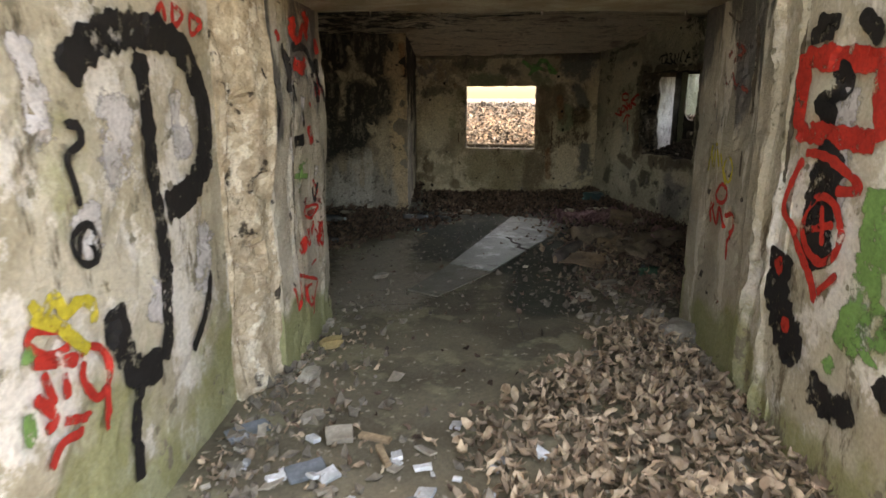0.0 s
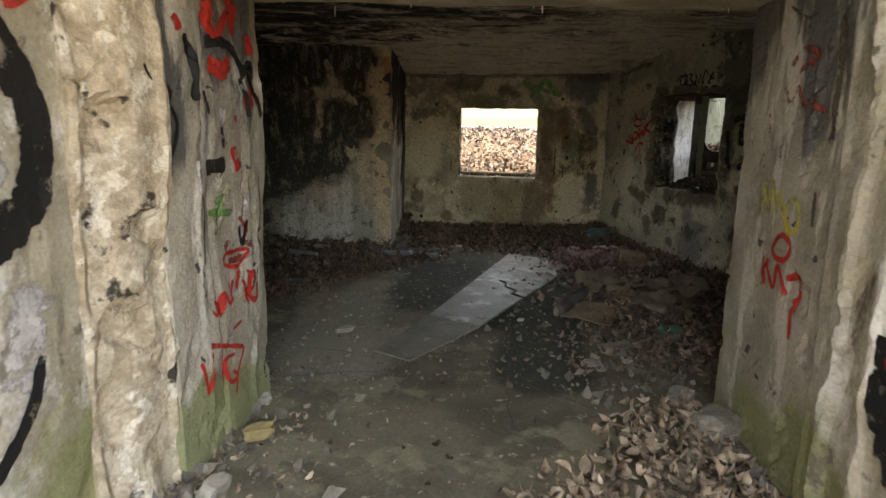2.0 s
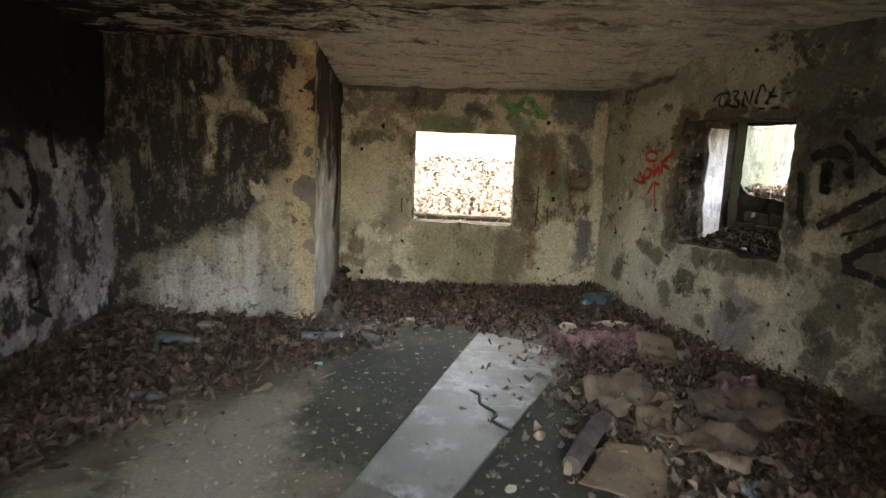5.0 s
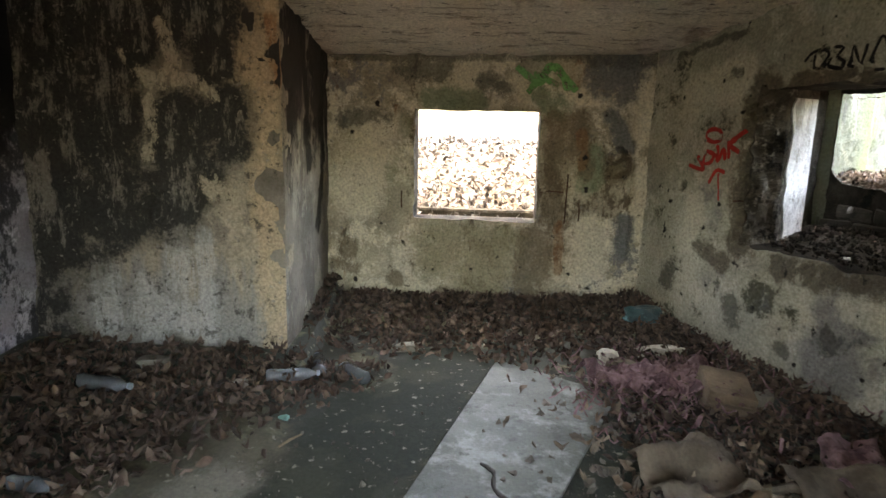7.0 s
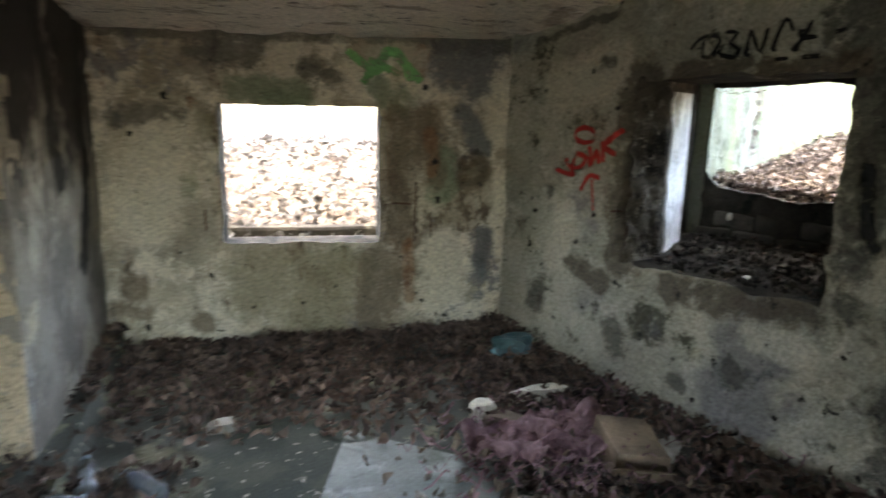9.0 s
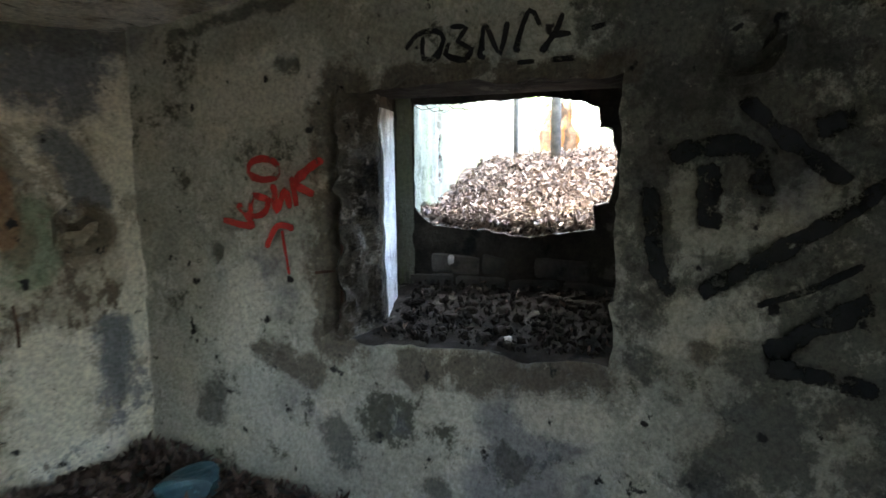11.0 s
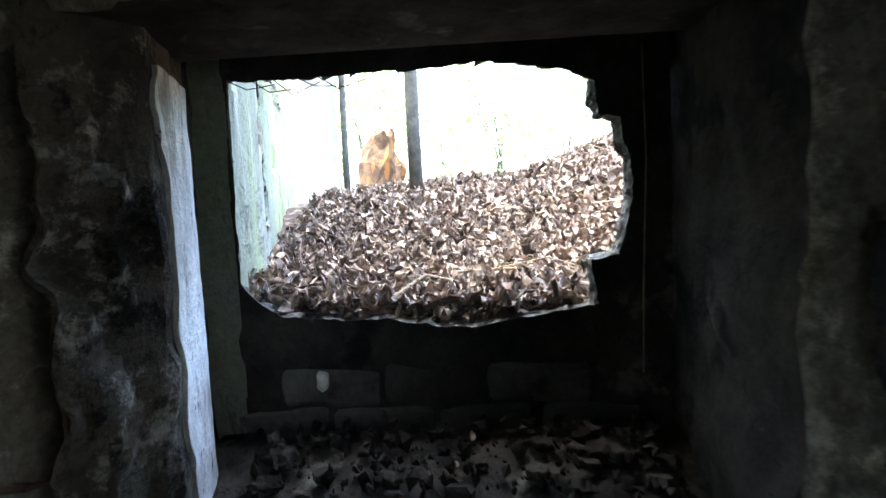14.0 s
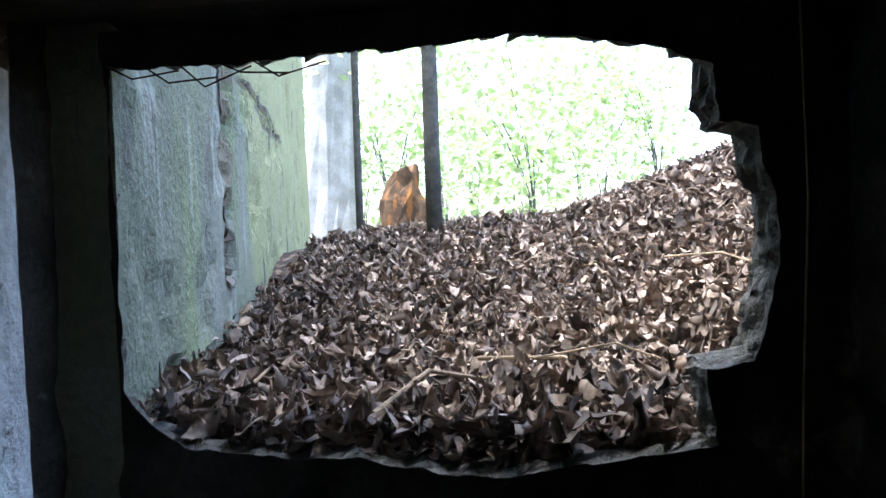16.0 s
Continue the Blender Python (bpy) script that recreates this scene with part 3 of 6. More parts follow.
set_marks(floor, [v.co[:2] for v in floor.data.vertices], dict(
    # The pale strokes trace the pool of doorway light on the dusty floor.
    dust=[(0.34, [(-0.57, 5.85), (-0.6, 5.2), (-0.65, 4.6)]), (0.2, [(-0.45, 6.3), (-0.6, 5.9)]), (0.3, [(-0.2, 5.0), (-0.45, 4.5)])],
    dark=[(0.36, [(-0.05, 5.9), (0.1, 6.5), (0.3, 7.1), (0.64, 7.6)]), (0.4, [(0.83, 5.4), (1.03, 6.2), (1.3, 6.7)]), (0.5, [(-1.9, 5.2), (-1.6, 6.5), (-1.2, 7.2)]), (0.3, [(0.75, 4.4), (0.85, 5.2)])]))


# outside ground: one sheet, low where the bunker and its entry stand
def inside(x, y):
    if -4.5 < y <= 4.0:
        return -1.5 < x < 1.9
    if 4.0 < y < 9.4:
        return -2.3 - 0.28 * (7.3 - y) < x and (x - 2.064) * 0.9586 + (y - 8.68) * 0.2847 < 0.6 and y < 9.06 - 0.12 * x
    return False


def ground_z(x, y):
    if inside(x, y):
        return -0.15
    n = 0.05 * fbm(x * 0.6, y * 0.6, 1.0, 4)
    n -= 0.12 * max(0.0, min(25.0, y - 11.5))
    if y < 1.2 and x >= 1.9:
        return -0.05 + n + 0.4 * max(0.0, min(6.0, x - 5.0))
    if y < -4.5:
        return 0.05 + n + 0.05 * min(20.0, -4.5 - y)
    ox = (x - 2.064) * 0.9586 + (y - 8.68) * 0.2847
    side = (x - 2.064) * 0.2847 - (y - 8.68) * 0.9586
    bank = 1.12 + 0.08 * min(max(ox - 0.6, 0.0), 1.2) + 0.23 * max(0.0, min(0.9, ox - 1.75)) - 0.02 * max(0.0, min(20.0, ox - 3.2))
    bank += 0.36 * max(0.0, min(1.6, side - 1.85)) * min(1.0, max(0.0, (ox - 0.55) * 1.6))
    slope = min(0.68 + 0.28 * max(0.0, y + 0.12 * x - 9.15), 1.24)
    if y > 9.06 - 0.12 * x:
        f = max(0.0, min(1.0, (ox - 0.3) / 0.5))
        return slope * (1 - f) + bank * f + n
    if ox >= 0.55:
        return bank + n
    return 2.7 + n


def axis_lines(lo, hi, fine_lo, fine_hi, step):
    out, v, s = [], fine_lo, step
    while v > lo:
        out.append(v)
        s *= 1.35
        v -= s
    out = [lo] + out[::-1]
    n = round((fine_hi - fine_lo) / step)
    out += [fine_lo + (fine_hi - fine_lo) * k / n for k in range(1, n + 1)]
    v, s = fine_hi, step
    while True:
        s *= 1.35
        v += s
        if v > hi:
            break
        out.append(v)
    return out + [hi]


gx, gy = axis_lines(-400, 400, -4, 8, 0.12), axis_lines(-400, 400, -5, 14, 0.12)
gv = [(x, y, ground_z(x, y)) for x in gx for y in gy]
ny = len(gy)
gf = [(i * ny + j, (i + 1) * ny + j, (i + 1) * ny + j + 1, i * ny + j + 1) for i in range(len(gx) - 1) for j in range(ny - 1)]
tagged(link_mesh("ground", gv, gf, GROUND), kind="structure")

# Unseen slab added over the entry to hold back skylight.
for name, x0, x1, y0, y1, z0, z1 in (("entry_roof", -1.9, 2.2, 1.1, 3.03, 2.72, 3.0),):
    bm = bmesh.new()
    bmesh.ops.create_cube(bm, size=1, matrix=pose((x0 + x1) / 2, (y0 + y1) / 2, (z0 + z1) / 2) @ Matrix.Diagonal((x1 - x0, y1 - y0, z1 - z0, 1)))
    tagged(part(name, bm, OUTER), kind="structure")

# wing wall outside the side embrasure
WINGWALL = Wall((2.93, 7.825), (6.40, 9.88), 0.35, 15.0, 0.012)
WINGWALL.pits = [(0.88, 1.93, 0.08, 0.03), (0.87, 1.78, 0.07, 0.035), (0.86, 1.68, 0.05, 0.03), (0.84, 1.55, 0.06, 0.03), (0.82, 1.42, 0.06, 0.03), (0.25, 1.21, 0.035, 0.05)]
WINGWALL.marks = dict(decay=[(0.085, [(0.88, 1.98), (0.87, 1.82), (0.86, 1.66)]), (0.06, [(0.85, 1.6), (0.83, 1.48), (0.79, 1.36)]), (0.045, [(0.24, 1.23), (0.24, 1.19)]), (0.018, [(0.96, 1.95), (1.3, 1.96), (1.7, 1.9), (2.3, 1.94)])])
WINGWALL.build("wall_wing", WING, 0.6, 3.9, step=0.035)

# block infill of the side embrasure, with a ragged hole
from mathutils.geometry import tessellate_polygon

HOLE = [(1.065, 1.35), (1.065, 1.265), (1.10, 1.215), (1.15, 1.18), (1.24, 1.172), (1.33, 1.162), (1.40, 1.165), (1.48, 1.15), (1.56, 1.14), (1.61, 1.14), (1.70, 1.158), (1.79, 1.17), (1.88, 1.182),
        (1.874, 1.23), (1.866, 1.285), (1.925, 1.29), (1.945, 1.35), (1.96, 1.43), (1.955, 1.51), (1.94, 1.55), (1.94, 1.595), (1.888, 1.60), (1.885, 1.672), (1.83, 1.695), (1.76, 1.712), (1.64, 1.73), (1.52, 1.72), (1.36, 1.718), (1.2, 1.712), (1.065, 1.72)]
fine = []
for k, (u, z) in enumerate(HOLE):
    a, b = HOLE[(k + 1) % len(HOLE)]
    m = max(2, round(math.hypot(a - u, b - z) / 0.011))
    for j in range(m):
        e, h = u + (a - u) * j / m, z + (b - z) * j / m
        fine.append((e + 0.006 * fbm(e * 22, h * 22, 1.0, 4), h + 0.006 * fbm(e * 22, h * 22, 6.0, 4)))
HOLE = fine
RIM = [(0.99, 0.77), (2.045, 0.77), (2.045, 1.77), (0.99, 1.77)]


def in_hole(u, z):
    hit, k = False, len(HOLE) - 1
    for j in range(len(HOLE)):
        (a, b), (c, d) = HOLE[j], HOLE[k]
        if (b > z) != (d > z) and u < (c - a) * (z - b) / (d - b) + a:
            hit = not hit
        k = j
    return hit


flat = RIM + HOLE
tris = tessellate_polygon([[Vector((u, z, 0)) for u, z in RIM], [Vector((u, z, 0)) for u, z in HOLE]])
rear = RIM + [(u - (0.07 if u < 1.12 else 0.0) + 0.006 * noise.noise((u * 40, z * 40, 1)), z + (0.035 if z > 1.66 else 0.0) + 0.006 * noise.noise((u * 40, z * 40, 5))) for u, z in HOLE]
vs = [RIGHT.flat(u, z, 0.585) for u, z in flat] + [RIGHT.flat(u, z, 0.675) for u, z in rear]
m = len(flat)
fs = [tuple(t) for t in tris] + [tuple(k + m for k in t[::-1]) for t in tris]
for lo, hi in ((0, 4), (4, m)):
    for k in range(lo, hi):
        q = k + 1 if k + 1 < hi else lo
        if lo:
            mids = []
            for v in (k, q):
                row = [v]
                for f in (0.12, 0.25, 0.37, 0.5, 0.62, 0.75, 0.87):
                    p = vs[v].lerp(vs[v + m], f)
                    g = 0.016 * fbm(p.x * 38, p.y * 38, p.z * 38, 4)
                    vs.append(p + RIGHT.d * g + Vector((0, 0, 0.9 * g)))
                    row.append(len(vs) - 1)
                mids.append(row + [v + m])
            for j in range(8):
                fs.append((mids[0][j], mids[1][j], mids[1][j + 1], mids[0][j + 1]))
        else:
            fs.append((k, q, q + m, k + m))
infill = tagged(link_mesh("embrasure_infill", vs, fs, GRIME_SHADE), kind="structure")
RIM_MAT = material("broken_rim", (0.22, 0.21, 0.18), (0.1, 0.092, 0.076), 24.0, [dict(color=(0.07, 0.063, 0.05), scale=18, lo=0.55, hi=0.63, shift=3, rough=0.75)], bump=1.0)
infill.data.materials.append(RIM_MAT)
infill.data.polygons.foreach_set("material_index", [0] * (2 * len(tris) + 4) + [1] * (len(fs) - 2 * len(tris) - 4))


def box_bm(sx, sy, sz, bevel=0.006, rough=0.0, seed=0.0, cuts=0):
    bm = bmesh.new()
    bmesh.ops.create_cube(bm, size=1, matrix=Matrix.Diagonal((sx, sy, sz, 1)))
    if bevel:
        bmesh.ops.bevel(bm, geom=bm.edges[:], offset=bevel, segments=1, affect="EDGES")
    if cuts:
        bmesh.ops.subdivide_edges(bm, edges=bm.edges[:], cuts=cuts, use_grid_fill=True)
    if rough:
        for v in bm.verts:
            v.co += Vector((noise.noise(v.co * 14 + Vector((seed, 0, 0))), noise.noise(v.co * 14 + Vector((0, seed, 7))), noise.noise(v.co * 14 + Vector((3, 0, seed))))) * rough
    return bm


WALL_TURN = Matrix(((RIGHT.d.x, RIGHT.n.x, 0, 0), (RIGHT.d.y, RIGHT.n.y, 0, 0), (0, 0, 1, 0), (0, 0, 0, 1)))
rnd = random.Random(5)
block_meshes = []
for k in range(6):
    bm = box_bm(0.23, 0.045, 0.088, 0.01, 0.009, k * 3.7, 3)
    me = bpy.data.meshes.new("block")
    bm.to_mesh(me)
    bm.free()
    me.materials.append(BRICK)
    block_meshes.append(me)
row = 0
z = 0.82
while z < 1.76:
    u = 1.02 + (0.12 if row % 2 else 0.0)
    while u < 2.03:
        corners = [(u + du, z + dz) for du in (-0.11, 0, 0.11) for dz in (-0.04, 0.075)]
        if not any(in_hole(*c) for c in corners) and u > 1.1 and u < 1.98:
            ob = new("block", rnd.choice(block_meshes))
            ob.parent = infill
            ob.matrix_local = Matrix.Translation(RIGHT.flat(u, z, 0.603 + rnd.uniform(-0.008, 0.006))) @ WALL_TURN @ pose(0, 0, 0, rnd.uniform(-4, 4), rnd.uniform(-3, 3), rnd.uniform(-4, 4))
        u += 0.24
    z += 0.094
    row += 1


# ---------------------------------------------------------------- more materials
def paint(name, colour, wear=0.42, reach=0.3):
    """Paint or dirt with worn gaps, thinning out towards its edge over the share reach of its half width."""
    mat = material(name, colour, tuple(c * 0.75 for c in colour), 8.0, rough=0.7, bump=0.2, grain=0.2)
    nt = mat.node_tree
    vec = nt.nodes.new("ShaderNodeTexCoord").outputs["Object"]
    edge = nt.nodes.new("ShaderNodeAttribute")
    edge.attribute_name = "body"
    f = maths(nt, "ADD", noise_tex(nt, vec, 11, 8, shift=2.0, rough=0.75), maths(nt, "MULTIPLY", maths(nt, "SUBTRACT", ramp(nt, edge.outputs["Fac"], 0.0, reach), 1.0), 0.3 if reach < 0.5 else 0.45))
    nt.links.new(ramp(nt, f, wear - 0.08, wear + 0.05), nt.nodes["Principled BSDF"].inputs["Alpha"])
    return mat


PAINT_BLACK = paint("black_spray", (0.015, 0.014, 0.014))
PAINT_SOOTY = paint("worn_black_spray", (0.02, 0.022, 0.02), 0.45, 0.6)
PAINT_RED = paint("red_spray", (0.5, 0.035, 0.025))
PAINT_DULLRED = paint("faded_red_spray", (0.28, 0.05, 0.035), 0.52)
PAINT_GREEN = paint("green_spray", (0.15, 0.29, 0.09), 0.46, 0.6)
PAINT_GREEN2 = paint("light_green_spray", (0.2, 0.48, 0.17), 0.44)
PAINT_YELLOW = paint("yellow_spray", (0.5, 0.42, 0.05), 0.46)
# Tan leaf, lightened to carry the brighter light of the entry.
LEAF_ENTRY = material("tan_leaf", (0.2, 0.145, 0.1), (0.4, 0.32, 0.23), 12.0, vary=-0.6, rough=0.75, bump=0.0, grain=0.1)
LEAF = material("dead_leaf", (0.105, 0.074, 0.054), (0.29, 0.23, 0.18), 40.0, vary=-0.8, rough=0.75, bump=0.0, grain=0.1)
# Greyed, darkened copy for the slope, offsetting warm balance and glare.
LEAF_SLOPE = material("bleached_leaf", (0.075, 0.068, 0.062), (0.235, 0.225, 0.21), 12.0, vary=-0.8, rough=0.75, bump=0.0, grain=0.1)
# Darker leaf copy with the room's dimness put into its colour.
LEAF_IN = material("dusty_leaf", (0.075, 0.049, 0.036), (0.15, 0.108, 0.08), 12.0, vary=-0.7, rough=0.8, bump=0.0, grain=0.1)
GREENLEAF = material("fresh_leaf", (0.12, 0.2, 0.04), (0.2, 0.28, 0.06), 3.0, vary=-0.4, rough=0.5, bump=0.0)
nt = GREENLEAF.node_tree
glow = nt.nodes.new("ShaderNodeBsdfTranslucent")
glow.inputs["Color"].default_value = (0.5, 0.62, 0.3, 1)
both = nt.nodes.new("ShaderNodeMixShader")
both.inputs[0].default_value = 0.55
nt.links.new(nt.nodes["Principled BSDF"].outputs[0], both.inputs[1])
nt.links.new(glow.outputs[0], both.inputs[2])
nt.links.new(both.outputs[0], nt.nodes["Material Output"].inputs["Surface"])
STONE = material("rubble_stone", (0.34, 0.32, 0.27), (0.22, 0.2, 0.165), 7.0, vary=0.3)
CRUMB = material("concrete_crumb", (0.2, 0.18, 0.145), (0.12, 0.105, 0.085), 7.0, vary=-0.4, bump=0.2)
CARD = material("old_cardboard", (0.27, 0.2, 0.13), (0.15, 0.11, 0.072), 5.0, rough=0.85, bump=0.25)
CLOTH = material("dirty_cloth", (0.2, 0.16, 0.115), (0.1, 0.08, 0.058), 6.0, bump=0.5)
PINK = material("pink_net_cloth", (0.32, 0.2, 0.205), (0.12, 0.065, 0.068), 14.0, bump=0.6)
SHEETMAT = material("grey_board", (0.19, 0.208, 0.175), (0.12, 0.132, 0.11), 2.4, [
    dict(color=(0.31, 0.335, 0.3), scale=4, lo=0.5, hi=0.62, shift=3, rough=0.75, detail=10),
    dict(color=(0.09, 0.095, 0.08), scale=6, lo=0.55, hi=0.64, shift=8, rough=0.75, detail=10)], rough=0.6, spec=0.3, bump=0.25)
SHEETMAT_LOW = material("dirty_grey_board", (0.19, 0.185, 0.15), (0.13, 0.13, 0.1), 2.4, [
    dict(color=(0.2, 0.2, 0.165), scale=4, lo=0.54, hi=0.64, shift=3, rough=0.75, detail=10)], rough=0.7, spec=0.2, bump=0.25)
WOOD = material("weathered_wood", (0.33, 0.25, 0.16), (0.2, 0.15, 0.1), 10.0, bump=0.4)
BARK = material("sapling_bark", (0.11, 0.105, 0.085), (0.06, 0.06, 0.05), 14.0, bump=0.6)
RUST = material("rusty_bar", (0.12, 0.06, 0.035), (0.07, 0.04, 0.03), 20.0, metal=0.3)
LIME = material("lime_deposit", (0.7, 0.68, 0.62), (0.5, 0.47, 0.42), 15.0, bump=0.2)
PET = material("clear_plastic", (0.4, 0.43, 0.45), (0.26, 0.28, 0.3), 8.0, rough=0.25, bump=0.05, grain=0.1, spec=0.5)
PET.node_tree.nodes["Principled BSDF"].inputs["Transmission Weight"].default_value = 0.55
PETGREEN = material("green_plastic", (0.16, 0.3, 0.2), (0.1, 0.2, 0.14), 8.0, rough=0.25, bump=0.05, spec=0.5)
PETGREEN.node_tree.nodes["Principled BSDF"].inputs["Transmission Weight"].default_value = 0.4
CAP = material("cap_plastic", (0.3, 0.36, 0.42), (0.22, 0.27, 0.32), 8.0, rough=0.4)
TEAL = material("teal_plastic_bag", (0.06, 0.14, 0.15), (0.03, 0.07, 0.08), 9.0, [dict(color=(0.2, 0.45, 0.48), scale=9, lo=0.6, hi=0.68, shift=2)], rough=0.35, spec=0.5)
FOAM = material("pale_foam", (0.62, 0.58, 0.47), (0.48, 0.44, 0.35), 8.0)
MINT = material("mint_scrap", (0.3, 0.62, 0.55), (0.25, 0.5, 0.45), 8.0)
DARKROLL = material("dark_felt", (0.11, 0.1, 0.09), (0.06, 0.055, 0.05), 9.0, bump=0.6)
SLATE = material("blue_grey_plate", (0.16, 0.19, 0.22), (0.1, 0.12, 0.13), 8.0, rough=0.6)


# ---------------------------------------------------------------- things
def smooth_line(pts, step):
    """A rounded line through the points, at even steps."""
    out = []
    n = len(pts)
    for k in range(n - 1):
        p0, p1, p2, p3 = (Vector(pts[max(k - 1, 0)]), Vector(pts[k]), Vector(pts[k + 1]), Vector(pts[min(k + 2, n - 1)]))
        m = max(2, int((p2 - p1).length / step))
        for j in range(m):
            t = j / m
            out.append(0.5 * (2 * p1 + (p2 - p0) * t + (2 * p0 - 5 * p1 + 4 * p2 - p3) * t * t + (3 * p1 - p0 - 3 * p2 + p3) * t ** 3))
    out.append(Vector(pts[-1]))
    return out


TAGS = {"black_spray": "black", "worn_black_spray": "worn black", "red_spray": "bright red", "faded_red_spray": "faded red", "green_spray": "green", "light_green_spray": "light green", "yellow_spray": "yellow"}
layer = [0]


def stain(wall, mat, strokes):
    """Broken or dirty patches of a wall's skin."""
    before = layer[0]
    layer[0] = 5 + len(mat.name) % 3
    ob = graffiti(wall, mat, strokes, 1.0, 0.004)
    layer[0] = before
    for child in ob.children:
        child.name = "stain"
        child.parent = None
        tagged(child, kind="structure")
    bpy.data.objects.remove(ob)


def graffiti(wall, mat, strokes, swell=1.3, low=0.008):
    tag = new("graffiti")
    if wall in (TRENCH_L, TRENCH_R):
        swell *= 1.2
    layer[0] += 1
    lift = low + 0.0012 * (layer[0] % 6)
    for width, pts in strokes:
        verts, faces = [], []
        line = smooth_line([(u, z, 0) for u, z in pts], 0.02)
        for k, p in enumerate(line):
            d = (line[min(k + 1, len(line) - 1)] - line[max(k - 1, 0)])
            d = d.normalized() if d.length > 1e-6 else Vector((1, 0, 0))
            side = Vector((-d.y, d.x, 0))
            w = swell * width * (0.5 + 0.2 * noise.noise((p.x * 25, p.y * 25, layer[0])))
            if k in (0, len(line) - 1):
                w *= 0.6
            for f in (-1, -0.6, -0.2, 0.2, 0.6, 1):
                q = p + side * w * f
                verts.append(wall.at(q.x, q.y, lift))
        for k in range(len(line) - 1):
            for j in range(5):
                a = k * 6 + j
                faces.append((a, a + 1, a + 7, a + 6))
        ob = link_mesh("stroke", verts, faces, mat, tag)
        n = len(line)
        closed = (line[0] - line[-1]).length < 0.03
        body = [min(1 - abs(f), 1.0 if closed else (min(k, n - 1 - k) + 0.3) / (4 if low > 0.005 else max(4, n * 0.3))) for k in range(n) for f in (-1, -0.6, -0.2, 0.2, 0.6, 1)]
        ob.data.attributes.new("body", "FLOAT", "POINT").data.foreach_set("value", body)
        lift += 0.0007
    return tagged(tag, f"{TAGS.get(mat.name, mat.name)} spray-painted tag on old concrete wall", "graffiti")


def tube(pts, radii, sides=8, cap=True):
    """A bent tapering rod as a bmesh."""
    bm = bmesh.new()
    rings = []
    for k, p in enumerate(pts):
        p = Vector(p)
        d = (Vector(pts[min(k + 1, len(pts) - 1)]) - Vector(pts[max(k - 1, 0)])).normalized()
        a = d.orthogonal().normalized() if abs(d.z) < 0.9 else d.cross(Vector((0, 1, 0))).normalized()
        b = d.cross(a)
        rings.append([bm.verts.new(p + (a * math.cos(t) + b * math.sin(t)) * radii[k]) for t in [2 * math.pi * j / sides for j in range(sides)]])
    for r0, r1 in zip(rings, rings[1:]):
        for j in range(sides):
            bm.faces.new((r0[j], r0[(j + 1) % sides], r1[(j + 1) % sides], r1[j]))
    if cap:
        bm.faces.new(rings[0][::-1])
        bm.faces.new(rings[-1])
    return bm


def litter(name, mat, count, place, size, seed, label, lift=0.02):
    """Curled dead leaves; place(rng) gives x, y and the ground's height."""
    r = random.Random(seed)
    verts, faces = [], []
    for _ in range(count):
        x, y, z = place(r)
        L = size * r.uniform(0.6, 1.35)
        W = L * r.uniform(0.15, 0.33)
        curl, fold, kink, twist = r.uniform(-0.7, 2.1), r.uniform(-0.6, 2.6), r.uniform(-0.25, 0.25), r.uniform(-1.2, 1.2)
        wave, sway = r.uniform(0, 6.28), r.uniform(-0.25, 0.25)
        m = Matrix.Translation((x, y, z + r.uniform(0.0, lift))) @ Euler((r.gauss(0, 0.6), r.gauss(0, 0.6), r.uniform(0, 6.283))).to_matrix().to_4x4()
        b = len(verts)
        for t, w in ((-0.5, 0.05), (-0.33, 0.7), (-0.12, 1.0), (0.12, 0.93), (0.33, 0.55), (0.5, 0.03)):
            bend = curl * L * (t * t) * 1.3 + 0.05 * L * math.sin(11 * t + wave)
            for f in (-1, -0.5, 0, 0.5, 1):
                a = f * w * fold * 0.9 + twist * t
                q = f * w * W * (1 + kink * f)
                verts.append(m @ Vector((t * L * (1 - 0.2 * abs(curl)), q * math.cos(a) + sway * L * t * t, bend + abs(q) * math.sin(abs(f * w) * fold * 0.9) + q * math.sin(twist * t) + 0.012 * L * math.sin(wave + 9 * f + 13 * t))))
        for k in range(5):
            for j in range(4):
                a = b + k * 5 + j
                faces.append((a, a + 1, a + 6, a + 5))
    ob = link_mesh(name, verts, faces, mat, smooth=True)
    return tagged(ob, label, "leaves", kind="stuff")


def crumbs(name, mat, count, place, lo, hi, seed, label):
    r = random.Random(seed)
    verts, faces = [], []
    for _ in range(count):
        x, y, z = place(r)
        s = lo + (hi - lo) * r.random() ** 3
        m = Matrix.Translation((x, y, z + s * 0.15)) @ Euler((r.uniform(0, 6), r.uniform(0, 6), r.uniform(0, 6))).to_matrix().to_4x4()
        b = len(verts)
        for v in ((1, 0, 0), (-1, 0, 0), (0, 0.8, 0), (0, -0.8, 0), (0, 0, 0.5), (0, 0, -0.5)):
            verts.append(m @ (Vector(v) * s * r.uniform(0.35, 0.65)))
        for f in ((0, 2, 4), (2, 1, 4), (1, 3, 4), (3, 0, 4), (2, 0, 5), (1, 2, 5), (3, 1, 5), (0, 3, 5)):
            faces.append(tuple(b + k for k in f))
    ob = link_mesh(name, verts, faces, mat)
    return tagged(ob, label, "rubble", kind="stuff")


